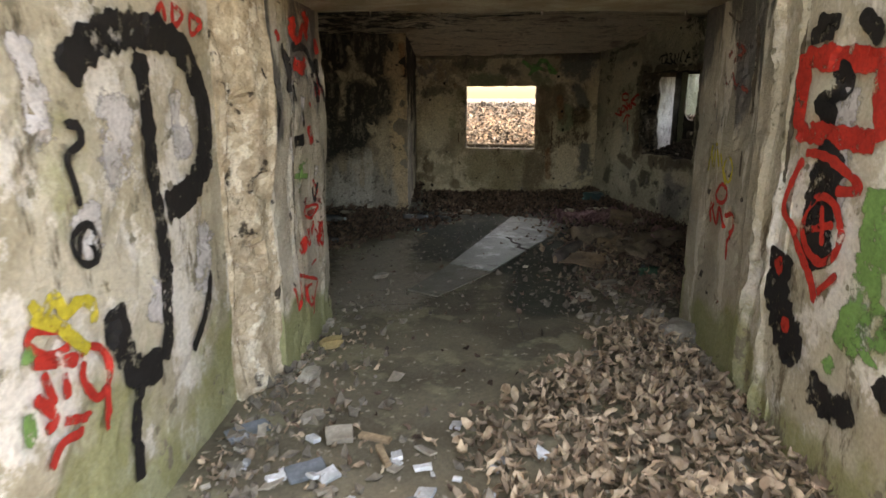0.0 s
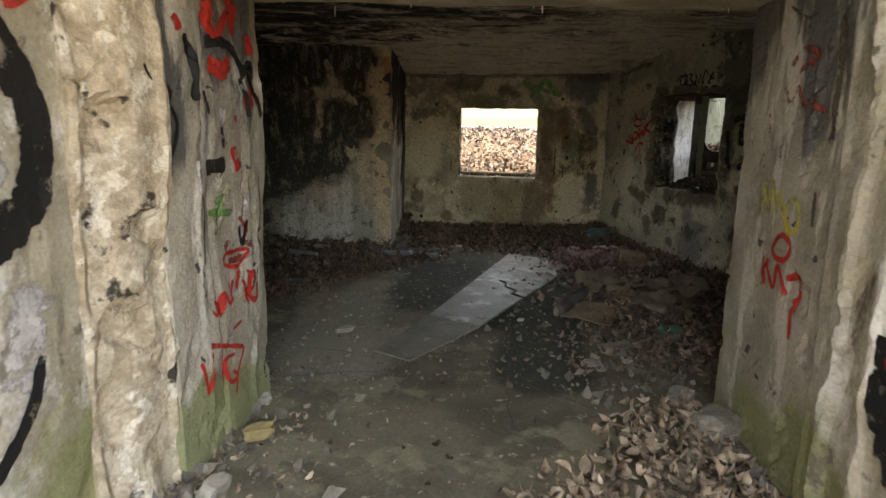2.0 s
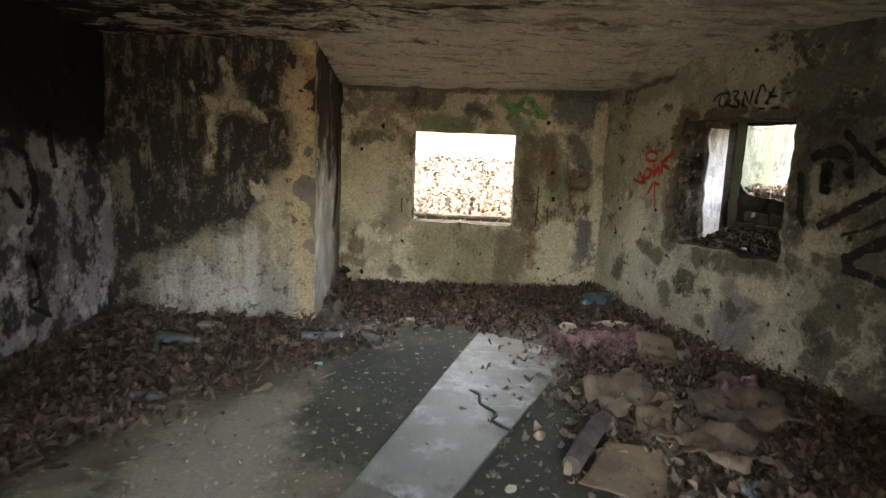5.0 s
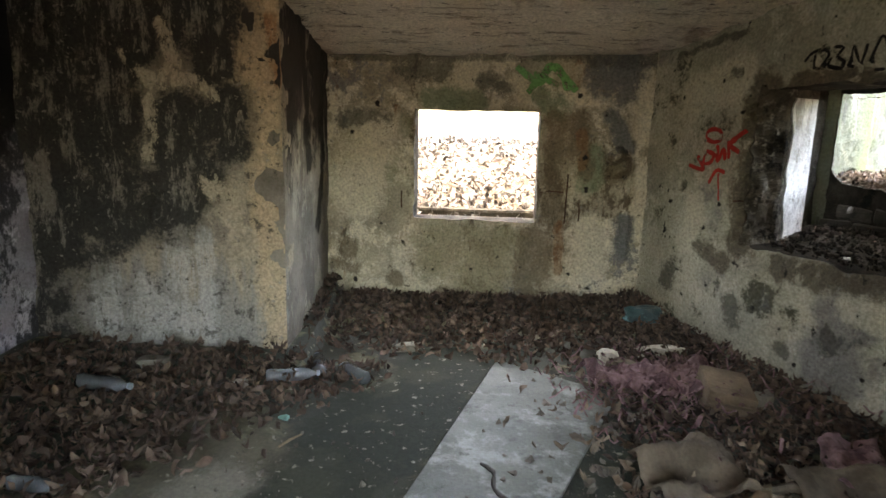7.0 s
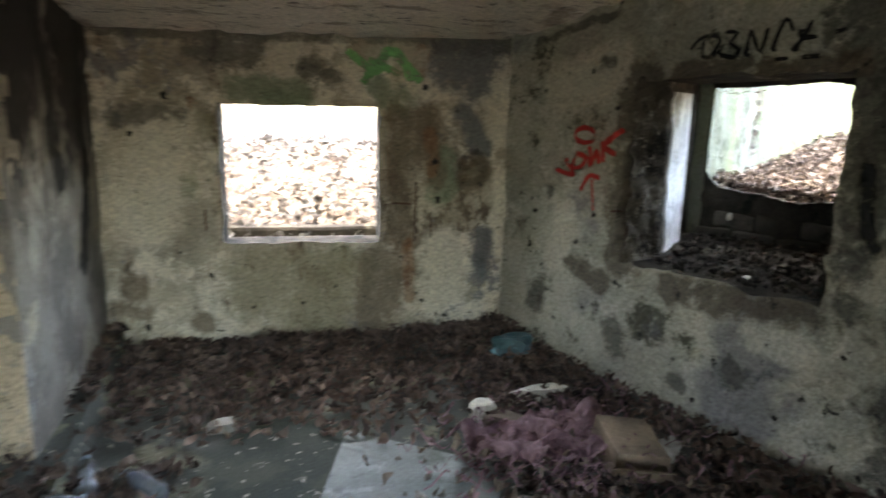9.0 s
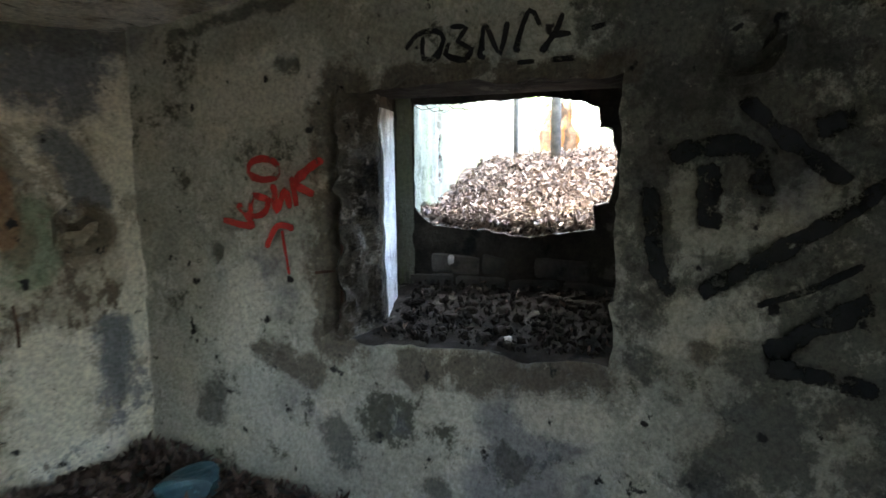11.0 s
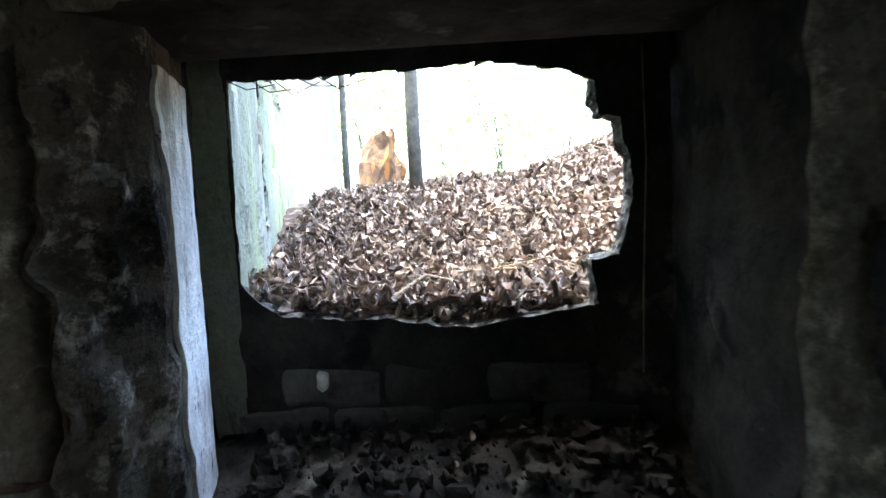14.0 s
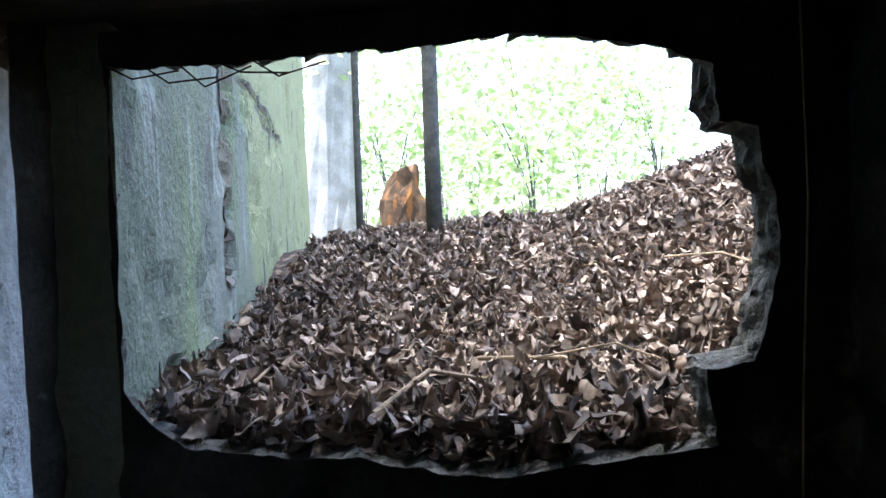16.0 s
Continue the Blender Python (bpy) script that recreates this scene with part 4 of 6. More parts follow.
def stone(x, y, sx, sy, sz, turn=0.0, mat=None, label="pale broken concrete chunk on the dirty floor", name="stone", seed=1.0, sink=0.3, category="stone", zbase=None):
    bm = bmesh.new()
    bmesh.ops.create_icosphere(bm, subdivisions=2 if sx < 0.1 else 3, radius=0.5)
    for v in bm.verts:
        n = v.co.normalized()
        k = 1 + 0.28 * noise.noise(n * 1.6 + Vector((seed, seed * 2, 0))) + 0.1 * noise.noise(n * 5 + Vector((seed, 0, 3)))
        cut = [max(-0.74, min(0.74, c)) / 0.74 for c in (n.x + 0.2 * n.y, n.y - 0.15 * n.z, n.z + 0.15 * n.x)]
        q = Vector(cut) * 0.46 * k
        v.co = Vector((q.x * sx, q.y * sy, q.z * sz))
    ob = part(name, bm, mat or STONE)
    z = floor_z(x, y) if zbase is None else zbase
    ob.matrix_world = pose(x, y, z + sz * (0.5 - sink) * 0.9, 0, 0, turn)
    return tagged(ob, label, category, "loose stones" if category == "stone" else "")


def bottle(x, y, turn, length=0.3, radius=0.042, mat=None, tilt=0.0, label="crushed clear plastic bottle lying among leaves", zup=0.0):
    """A plastic bottle lying on its side."""
    base = new("bottle")
    prof = [(0, 0.75), (0.02, 0.98), (0.1, 1.0), (0.2, 0.93), (0.3, 1.0), (0.45, 0.94), (0.55, 1.0), (0.68, 1.0), (0.8, 0.72), (0.88, 0.36), (0.93, 0.32)]
    bm = bmesh.new()
    rings = []
    for f, r in prof:
        ring = []
        for j in range(16):
            a = 2 * math.pi * j / 16
            k = 1 + 0.16 * noise.noise((f * 5, math.cos(a) * 1.2, math.sin(a) * 1.2 + x * 3))
            ring.append(bm.verts.new((f * length, math.cos(a) * r * radius * k, math.sin(a) * r * radius * k)))
        rings.append(ring)
    for r0, r1 in zip(rings, rings[1:]):
        for j in range(16):
            bm.faces.new((r0[j], r0[(j + 1) % 16], r1[(j + 1) % 16], r1[j]))
    bm.faces.new(rings[0][::-1])
    bm.faces.new(rings[-1])
    part("body", bm, mat or PET, base, smooth=True)
    part("cap", tube([(0.925 * length, 0, 0), (0.93 * length, 0, 0), (0.985 * length, 0, 0), (0.99 * length, 0, 0)], [0.3 * radius, 0.4 * radius, 0.4 * radius, 0.34 * radius], 14), CAP, base, "grey-blue screw cap")
    base.matrix_world = pose(x, y, floor_z(x, y) + radius * 0.85 + zup, 0, -tilt, turn)
    return tagged(base, label, "bottle", "bottles on the bunker floor")


def crumpled(name, outline, mat, label, category, thick=0.006, rise=0.03, seed=0.0, z=None, n=16, scale=6.0):
    """A lying, bent sheet between four corners."""
    a, b, c, d = [Vector((*p, 0)) for p in outline]
    verts, faces = [], []
    for i in range(n + 1):
        for j in range(n + 1):
            p = a.lerp(b, i / n).lerp(d.lerp(c, i / n), j / n)
            p += Vector((noise.noise((p.x * 5, p.y * 5, seed)), noise.noise((p.x * 5, p.y * 5, seed + 4)), 0)) * 0.03
            h = floor_z(p.x, p.y) if z is None else z
            p.z = h + 0.045 + rise * max(0.0, 0.5 + fbm(p.x * scale, p.y * scale, seed, 3))
            verts.append(p)
    m = n + 1
    faces = [(i * m + j, (i + 1) * m + j, (i + 1) * m + j + 1, i * m + j + 1) for i in range(n) for j in range(n)]
    ob = link_mesh(name, verts, faces, mat, smooth=True)
    mod = ob.modifiers.new("thickness", "SOLIDIFY")
    mod.thickness, mod.offset = thick, 0
    return tagged(ob, label, category)


# --- floor of the room
back_y = lambda x: 8.926 - 0.12 * x
right_x = lambda y: 2.135 + 0.297 * (8.44 - y)
left_x = lambda y: -1.92 - 0.28 * (7.4 - y)


def board_bm(corners, z, thick):
    bm = bmesh.new()
    vs = [bm.verts.new((x, y, z)) for x, y in corners]
    f = bm.faces.new(vs)
    r = bmesh.ops.extrude_face_region(bm, geom=[f])
    for v in r["geom"]:
        if isinstance(v, bmesh.types.BMVert):
            v.co.z += thick
    bmesh.ops.recalc_face_normals(bm, faces=bm.faces)
    bmesh.ops.bevel(bm, geom=bm.edges[:], offset=0.003, segments=1, affect="EDGES")
    return bm


part_ob = part("floor_board", board_bm([(0.06, 5.44), (0.42, 5.19), (1.49, 7.2), (0.87, 7.71)], 0.012, 0.014), SHEETMAT)
tagged(part_ob, "long pale grey sheet board lying flat on the floor", "board")
part_ob = part("floor_board", board_bm([(-0.27, 4.68), (-0.04, 4.52), (0.415, 5.185), (0.055, 5.435)], 0.008, 0.011), SHEETMAT_LOW)
tagged(part_ob, "dirty grey sheet board pressed into the floor dust", "board")


def near_left(r):
    while True:
        x, y = r.uniform(-2.9, 0.2), r.uniform(4.6, 7.6)
        if x < left_x(y) + 0.03:
            continue
        edge = -1.15 + 1.02 * (y - 5.87) * 0.75
        if x < edge + r.gauss(0, 0.12) and (x > -0.45 or y < 7.63):
            return x, y, floor_z(x, y)


def near_back(r):
    while True:
        x = r.uniform(-0.4, 2.2)
        y = back_y(x) - abs(r.gauss(0, 0.55)) - 0.01
        if x < right_x(y) - 0.02 and y > 7.2 + 0.3 * max(0.0, 0.9 - x) and y > 7.72 - 0.9 * max(0, x - 0.75):
            return x, y, floor_z(x, y)


def near_right(r):
    while True:
        y = r.uniform(4.3, 8.2)
        x = right_x(y) - abs(r.gauss(0, 0.95)) - 0.02
        if x > 1.1 + 0.22 * (y - 5.5) + r.gauss(0, 0.08):
            return x, y, floor_z(x, y)


def entry(r):
    while True:
        x, y = r.uniform(-0.2, 1.5), r.uniform(0.6, 4.0)
        if x > 0.15 + 0.72 * max(0.0, y - 2.5) + r.gauss(0, 0.12) - 0.35 * max(0.0, 2.2 - y):
            return x, y, floor_z(x, y) + 0.03 * r.random()


def sparse(r):
    x, y = r.uniform(-0.9, 1.5), r.uniform(1.2, 6.5)
    return x, y, floor_z(x, y)


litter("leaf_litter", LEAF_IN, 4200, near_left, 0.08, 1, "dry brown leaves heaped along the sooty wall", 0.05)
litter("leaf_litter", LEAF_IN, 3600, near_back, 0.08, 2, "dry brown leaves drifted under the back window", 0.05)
litter("leaf_litter", LEAF_IN, 6500, near_right, 0.068, 3, "dark dry leaves and scraps along the right-hand wall", 0.05)
litter("leaf_litter", LEAF_ENTRY, 3800, entry, 0.078, 4, "dead leaves drifted into the bunker entry", 0.05)
def left_entry(r):
    x, y = -1.0 + abs(r.gauss(0, 0.3)), r.uniform(1.3, 3.9)
    return x, y, floor_z(x, y)


litter("leaf_litter", LEAF_ENTRY, 420, left_entry, 0.05, 9, "scattered dead leaves along the entry wall", 0.02)
litter("leaf_litter", LEAF_IN, 160, sparse, 0.05, 5, "stray dry leaves on the concrete floor", 0.01)


def side_crumb(r):
    while True:
        x, y = r.uniform(-0.95, 1.5), r.uniform(1.0, 4.4)
        w = min(abs(x + 0.9), abs(x - 1.5))
        if r.random() < math.exp(-w / 0.25) + 0.12 * (y < 2.9):
            return x, y, floor_z(x, y)


def room_crumb(r):
    x, y = r.gauss(-0.3, 0.7), r.uniform(4.2, 6.8)
    return max(-2.2, x), y, floor_z(x, y)


def heap_crumb(r):
    x, y = r.gauss(1.6, 0.45), r.uniform(4.2, 7.4)
    return min(x, right_x(y) - 0.05), y, floor_z(x, y)


crumbs("rubble", CRUMB, 1500, side_crumb, 0.01, 0.11, 11, "small concrete rubble along the entry walls")
crumbs("rubble", CRUMB, 800, room_crumb, 0.006, 0.045, 12, "small grit and crumbs on the floor")
SCRAP = material("dirty_paper", (0.27, 0.21, 0.15), (0.14, 0.11, 0.08), 9.0, vary=-0.5, bump=0.0)


def heap_scrap(r):
    y = r.uniform(4.5, 7.4)
    x = r.gauss(1.72, 0.33) + 0.1 * (6 - y)
    return min(x, right_x(y) - 0.08), y, floor_z(x, y) + 0.04 * r.random()


litter("scraps", SCRAP, 420, heap_scrap, 0.075, 14, "dirty paper and cloth scraps on the rubbish heap", 0.05)
def pink_spot(r):
    x, y = r.gauss(1.75, 0.3), r.gauss(7.15, 0.25)
    return min(x, right_x(y) - 0.1), y, floor_z(x, y) + 0.1 * r.random()


def shreds(count, place, seed):
    """Thin curling strips of torn net."""
    r = random.Random(seed)
    verts, faces = [], []
    for _ in range(count):
        x, y, z = place(r)
        a, bend, L, w = r.uniform(0, 6.28), r.uniform(-6, 6), r.uniform(0.06, 0.2), r.uniform(0.003, 0.008)
        b = len(verts)
        for k in range(7):
            t = a + bend * k / 12
            x, y = x + math.cos(t) * L / 6, y + math.sin(t) * L / 6
            h = z + 0.03 + 0.03 * math.sin(k + a)
            verts += [(x - math.sin(t) * w, y + math.cos(t) * w, h), (x + math.sin(t) * w, y - math.cos(t) * w, h + 0.004)]
        faces += [(b + 2 * k, b + 2 * k + 1, b + 2 * k + 3, b + 2 * k + 2) for k in range(6)]
    return tagged(link_mesh("shreds", verts, faces, PINK), "torn pink net shreds over the rubbish heap", "shreds", kind="stuff")


shreds(260, pink_spot, 71)
crumbs("rubble", CRUMB, 1300, heap_crumb, 0.012, 0.09, 13, "rubble bits among the rubbish heap")

for k, (x, y, sx, sy, sz, t) in enumerate([(1.28, 4.80, 0.22, 0.15, 0.07, 10), (2.22, 7.05, 0.17, 0.1, 0.09, 40), (-0.52, 5.09, 0.13, 0.07, 0.05, 25), (-1.13, 7.38, 0.2, 0.1, 0.1, 5), (0.3, 7.9, 0.16, 0.1, 0.07, 0),
                                          (-0.6, 7.2, 0.1, 0.07, 0.06, 30), (1.45, 3.72, 0.22, 0.26, 0.16, 15), (1.42, 4.05, 0.18, 0.14, 0.1, 50), (-0.62, 2.72, 0.12, 0.08, 0.05, 30), (-0.72, 3.15, 0.14, 0.1, 0.07, 70),
                                          (1.05, 4.55, 0.1, 0.08, 0.05, 0), (1.2, 5.0, 0.09, 0.07, 0.05, 20), (0.05, 4.9, 0.08, 0.05, 0.03, 60), (-0.78, 3.95, 0.12, 0.09, 0.06, 0), (1.3, 4.62, 0.12, 0.07, 0.05, 80)]):
    stone(x, y, sx, sy, sz, t, seed=k * 1.9 + 0.3)
OCHRE = material("ochre_rock", (0.42, 0.33, 0.16), (0.28, 0.21, 0.1), 8.0)
stone(-0.68, 3.6, 0.14, 0.1, 0.08, 20, OCHRE, "yellowish rock beside the entry jamb", seed=8.0)
stone(1.92, 7.75, 0.3, 0.1, 0.09, -8, FOAM, "pale foam roll lying by the wall", "foam_roll", 4.0, 0.2, "foam")
stone(1.56, 7.66, 0.13, 0.12, 0.11, 0, FOAM, "pale rounded lump on the rubbish heap", "lump", 6.0, 0.1)
stone(1.66, 7.5, 0.28, 0.12, 0.09, -50, CLOTH, "dirty beige rag roll on the heap", "rag", 7.0, 0.15, "rag")
stone(1.98, 8.26, 0.26, 0.16, 0.16, -25, TEAL, "dark teal plastic bag in the corner", "plastic_bag", 9.0, 0.15, "bag")
stone(-0.3, 6.9, 0.07, 0.05, 0.03, 10, MINT, "small mint-coloured plastic scrap on the floor", "scrap", 3.0, 0.1, "scrap")
stone(0.73, 5.39, 0.05, 0.05, 0.02, 0, FOAM, "small white scrap on the floor", "scrap", 2.0, 0.1, "scrap")

bottle(-1.4, 7.1, -12, 0.31, 0.045, zup=0.02, label="crushed clear plastic bottle beside the sooty wall")
bottle(-0.47, 7.26, 12, 0.3, 0.04, label="dusty grey plastic bottle under the pier")
bottle(-0.2, 7.42, 102, 0.3, 0.045, label="dusty plastic bottle lying near the back window")
bottle(0.08, 7.35, 128, 0.28, 0.04, label="flattened plastic bottle lying in leaves")
bottle(-1.24, 6.26, -10, 0.24, 0.035, label="small plastic bottle half buried in leaves")
bottle(1.65, 5.07, 22, 0.24, 0.045, PETGREEN, label="green plastic bottle among the rubbish")
bottle(1.76, 5.42, -100, 0.25, 0.035, label="clear plastic bottle among the rubbish")

crumpled("cardboard", [(1.02, 5.35), (1.26, 5.74), (1.52, 5.68), (1.33, 5.15)], CARD, "torn brown cardboard sheet on the rubbish heap", "cardboard", 0.005, 0.025, 1.0, scale=2.5)
crumpled("cardboard", [(1.44, 5.74), (1.5, 6.02), (1.76, 6.14), (1.62, 5.72)], CARD, "bent cardboard flap on the rubbish heap", "cardboard", 0.005, 0.09, 5.0, scale=4)
crumpled("tarp", [(1.52, 5.62), (1.75, 6.0), (2.1, 5.8), (1.8, 5.4)], CLOTH, "crumpled dirty beige tarp on the heap", "tarp", 0.004, 0.09, 2.0)
crumpled("rag", [(1.35, 6.05), (1.3, 6.45), (1.75, 6.5), (1.75, 6.1)], CLOTH, "dark crumpled rag on the rubbish heap", "rag", 0.006, 0.12, 3.0)
crumpled("net_cloth", [(1.3, 7.45), (1.42, 7.12), (1.95, 7.02), (2.1, 7.45)], PINK, "crumpled pink net cloth on the heap", "cloth", 0.004, 0.09, 4.0, n=30, scale=9)
crumpled("net_cloth", [(2.2, 6.6), (2.1, 6.2), (2.3, 6.1), (2.45, 6.5)], PINK, "faded pink cloth strip on leaves", "cloth", 0.004, 0.06, 6.0, scale=9)
crumpled("rag", [(1.9, 5.9), (1.9, 6.3), (2.4, 6.2), (2.3, 5.8)], CLOTH, "dark rag spread on the leaf heap", "rag", 0.006, 0.08, 8.0)

box = new("carton")
part("body", box_bm(0.24, 0.3, 0.15, 0.004, 0.006, 2.0, 3), CARD, box)
flap = part("flap", box_bm(0.22, 0.16, 0.005, 0.001, 0.004, 4.0, 2), CARD, box, "bent pale flap")
flap.matrix_local = pose(-0.02, -0.2, 0.03, -38, 0, 0)
box.matrix_world = pose(2.02, 7.06, floor_z(2.02, 7.06) + 0.07, 6, 8, -12)
tagged(box, "crushed brown carton on the rubbish heap", "carton")

belt = [(1.74, 6.16), (1.88, 6.2), (2.0, 6.12), (1.95, 5.9), (1.87, 5.65), (1.93, 5.54), (1.99, 5.5), (1.98, 5.4)]
pts = [(p.x, p.y, floor_z(p.x, p.y) + 0.07 + 0.025 * noise.noise((p.x * 7, p.y * 7, 0))) for p in smooth_line([(x, y, 0) for x, y in belt], 0.04)]
tagged(part("strap", tube(pts, [0.018] * len(pts), 6), CLOTH), "pale twisted strap over the rubbish", "strap")
pts = [(1.03, 5.52, 0.05), (1.13, 5.68, 0.07), (1.24, 5.86, 0.07), (1.33, 6.0, 0.06)]
tagged(part("tube", tube(pts, [0.045, 0.05, 0.048, 0.045], 14), DARKROLL), "dark rolled tube lying by the heap", "tube")
pts = [(-0.25, 6.6, 0.02), (-0.21, 6.66, 0.025), (-0.17, 6.72, 0.02)]
tagged(part("stick", tube(pts, [0.006, 0.007, 0.005], 6), WOOD), "short dry stick on the floor", "stick")

for x, y, sx, sy, sz, rx, rz, mat, nm, lab, cat in (
        (-0.30, 2.50, 0.15, 0.035, 0.02, 4, -20, WOOD, "plank", "short splintered pale plank on rubble", "plank"),
        (-0.25, 2.36, 0.16, 0.03, 0.02, 3, -70, WOOD, "plank", "narrow broken plank lying on rubble", "plank"),
        (-0.46, 2.52, 0.12, 0.10, 0.03, 8, 12, STONE, "tile", "flat broken pale tile on rubble", "tile"),
        (-0.88, 2.58, 0.20, 0.10, 0.012, 6, 40, SLATE, "plate", "blue-grey flat plate beside the entry wall", "plate"),
        (-0.55, 2.25, 0.16, 0.1, 0.02, 5, 30, SLATE, "plate", "grey flat shard on the entry rubble", "plate"),
        (-0.2, 1.95, 0.26, 0.2, 0.015, 3, 15, SLATE, "plate", "wide pale shard on the entry floor", "plate")):
    ob = part(nm, box_bm(sx, sy, sz, 0.003, 0.006, sx * 40, 2), mat)
    ob.matrix_world = pose(x, y, floor_z(x, y) + sz * 0.5 + 0.012, rx, 0, rz)
    tagged(ob, lab, cat)

PALESHARD = material("pale_blue_shard", (0.5, 0.53, 0.55), (0.33, 0.36, 0.37), 9.0, vary=0.35, rough=0.5, spec=0.4, bump=0.2)
rnd = random.Random(55)
for k in range(46):
    x, y = rnd.uniform(-0.95, 0.45), rnd.uniform(1.75, 2.65)
    a = rnd.uniform(0.03, 0.1)
    ob = part("shard", box_bm(a, a * rnd.uniform(0.4, 0.8), rnd.uniform(0.006, 0.02), 0.002, 0.008, k * 2.3, 1), PALESHARD if k % 3 else STONE)
    ob.matrix_world = pose(x, y, floor_z(x, y) + 0.018, rnd.uniform(-14, 14), rnd.uniform(-14, 14), rnd.uniform(0, 180))
    tagged(ob, "pale broken shard among the entry rubble", "shard", "broken shards in the entry")

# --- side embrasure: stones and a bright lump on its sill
DARKSTONE = material("grimy_stone", (0.05, 0.043, 0.034), (0.024, 0.021, 0.017), 9.0, [dict(color=(0.09, 0.08, 0.065), scale=9, lo=0.6, hi=0.68)], vary=0.4, bump=0.8, rough=0.97, spec=0.04)
rnd = random.Random(21)
for k in range(60):
    u, n = rnd.uniform(1.14, 1.98), rnd.uniform(0.05, 0.54)
    p = RIGHT.flat(u, 0, n)
    sx = rnd.uniform(0.022, 0.06)
    stone(p.x, p.y, sx, sx * rnd.uniform(0.5, 0.8), sx * rnd.uniform(0.5, 0.75), rnd.uniform(0, 180), mat=DARKSTONE, label="dark rough stone fallen on the embrasure sill", seed=k * 1.3, sink=0.3, zbase=0.805 + 0.2 * n)


def on_sill(r):
    u, n = r.uniform(1.13, 2.0), r.uniform(0.03, 0.56)
    p = RIGHT.flat(u, 0, n)
    return p.x, p.y, 0.81 + 0.2 * n


crumbs("rubble", DARKSTONE, 900, on_sill, 0.01, 0.05, 31, "dark grit and crumbs on the embrasure sill")
litter("leaf_litter", LEAF_IN, 40, on_sill, 0.035, 32, "dry leaves blown onto the embrasure sill", 0.03)
vs, fs = [], []
for k in range(13):
    for j in range(9):
        p = RIGHT.flat(1.0 + 1.06 * k / 12, 0, 0.02 + 0.57 * j / 8)
        vs.append((p.x, p.y, 0.79 + 0.2 * (0.02 + 0.57 * j / 8) + 0.012 * fbm(p.x * 9, p.y * 9, 1.0, 3)))
fs = [(k * 9 + j, (k + 1) * 9 + j, (k + 1) * 9 + j + 1, k * 9 + j + 1) for k in range(12) for j in range(8)]
tagged(link_mesh("sill_dirt", vs, fs, GRIME_SHADE), kind="structure")
p = RIGHT.flat(1.65, 0, 0.09)
stone(p.x, p.y, 0.04, 0.03, 0.03, 20, LIME, "white lime lump on the embrasure sill", seed=2.2, sink=0.1, zbase=0.82)


def cheek_u(n):
    """The broken left cheek: set back at the room's face, proud a hand deep, then splayed outwards."""
    return 1.02 + 0.09 * max(0.0, min(1.0, n / 0.15)) if n < 0.15 else 1.11 - 0.29 * (n - 0.15)


def reveal(name, mat, n0, n1, z0, z1, proud, ragged):
    bm = bmesh.new()
    rows, cols = 90, 24
    for k in range(rows + 1):
        z = z0 + (z1 - z0) * k / rows
        edge = n0 + ragged * fbm(z * 6, 3.0, 1.0, 4) + 0.6 * ragged * max(0.0, (1.15 - z) / 0.35)
        for j in range(cols + 1):
            n = edge + (n1 - edge) * j / cols
            rough = 0.035 * max(0.12, min(1.0, (0.2 - n) * 9))
            bm.verts.new(RIGHT.flat(cheek_u(n) + rough * fbm(z * 9, n * 14, 6.0, 4) + proud, z, n))
    bm.verts.ensure_lookup_table()
    for k in range(rows):
        for j in range(cols):
            a = k * (cols + 1) + j
            bm.faces.new((bm.verts[a], bm.verts[a + 1], bm.verts[a + cols + 2], bm.verts[a + cols + 1]))
    ob = tagged(part(name, bm, mat), kind="structure")
    mod = ob.modifiers.new("thickness", "SOLIDIFY")
    mod.thickness, mod.offset = 0.01, 0
    return ob


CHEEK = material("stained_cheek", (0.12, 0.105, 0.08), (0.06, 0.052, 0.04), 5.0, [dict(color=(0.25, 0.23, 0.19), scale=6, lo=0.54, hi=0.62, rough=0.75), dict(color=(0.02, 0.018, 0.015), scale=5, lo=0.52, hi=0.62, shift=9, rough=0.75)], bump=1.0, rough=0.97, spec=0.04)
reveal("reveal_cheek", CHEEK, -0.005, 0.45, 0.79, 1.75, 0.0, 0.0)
# Thin pale sheet over the cheek, painting in the daylit strip.
reveal("limewash_strip", JAMB_PALE, 0.185, 0.43, 0.84, 1.68, 0.009, 0.035)


def rod(name, pts, r, mat, label, category):
    return tagged(part(name, tube([tuple(p) for p in pts], [r] * len(pts), 7), mat), label, category, category + "s")


rod("rebar", [BACK.at(2.0, 1.13, 0.03), BACK.at(1.995, 0.95, 0.045), BACK.at(1.99, 0.75, 0.03)], 0.006, RUST, "rusty reinforcing bar on the plaster", "rebar")
rod("rebar", [BACK.at(1.80, 0.98, 0.0), BACK.at(1.86, 1.0, 0.05), BACK.at(1.97, 0.99, 0.03)], 0.005, RUST, "bent rusty bar beside the window", "rebar")
rod("rebar", [BACK.at(2.1, 0.93, 0.0), BACK.at(2.1, 0.85, 0.03), BACK.at(2.1, 0.77, 0.01)], 0.006, RUST, "short rusty bar stub in the wall", "rebar")
rod("rebar", [BACK.at(0.72, 0.96, 0.0), BACK.at(0.722, 0.9, 0.03), BACK.at(0.72, 0.83, 0.0)], 0.006, RUST, "short rusty bar stub in the wall", "rebar")
rod("rebar", [RIGHT.at(1.0, 1.2, 0.01), RIGHT.at(1.01, 1.05, 0.03), RIGHT.at(1.0, 0.82, 0.01)], 0.008, RUST, "dark rusty bar beside the embrasure", "rebar")
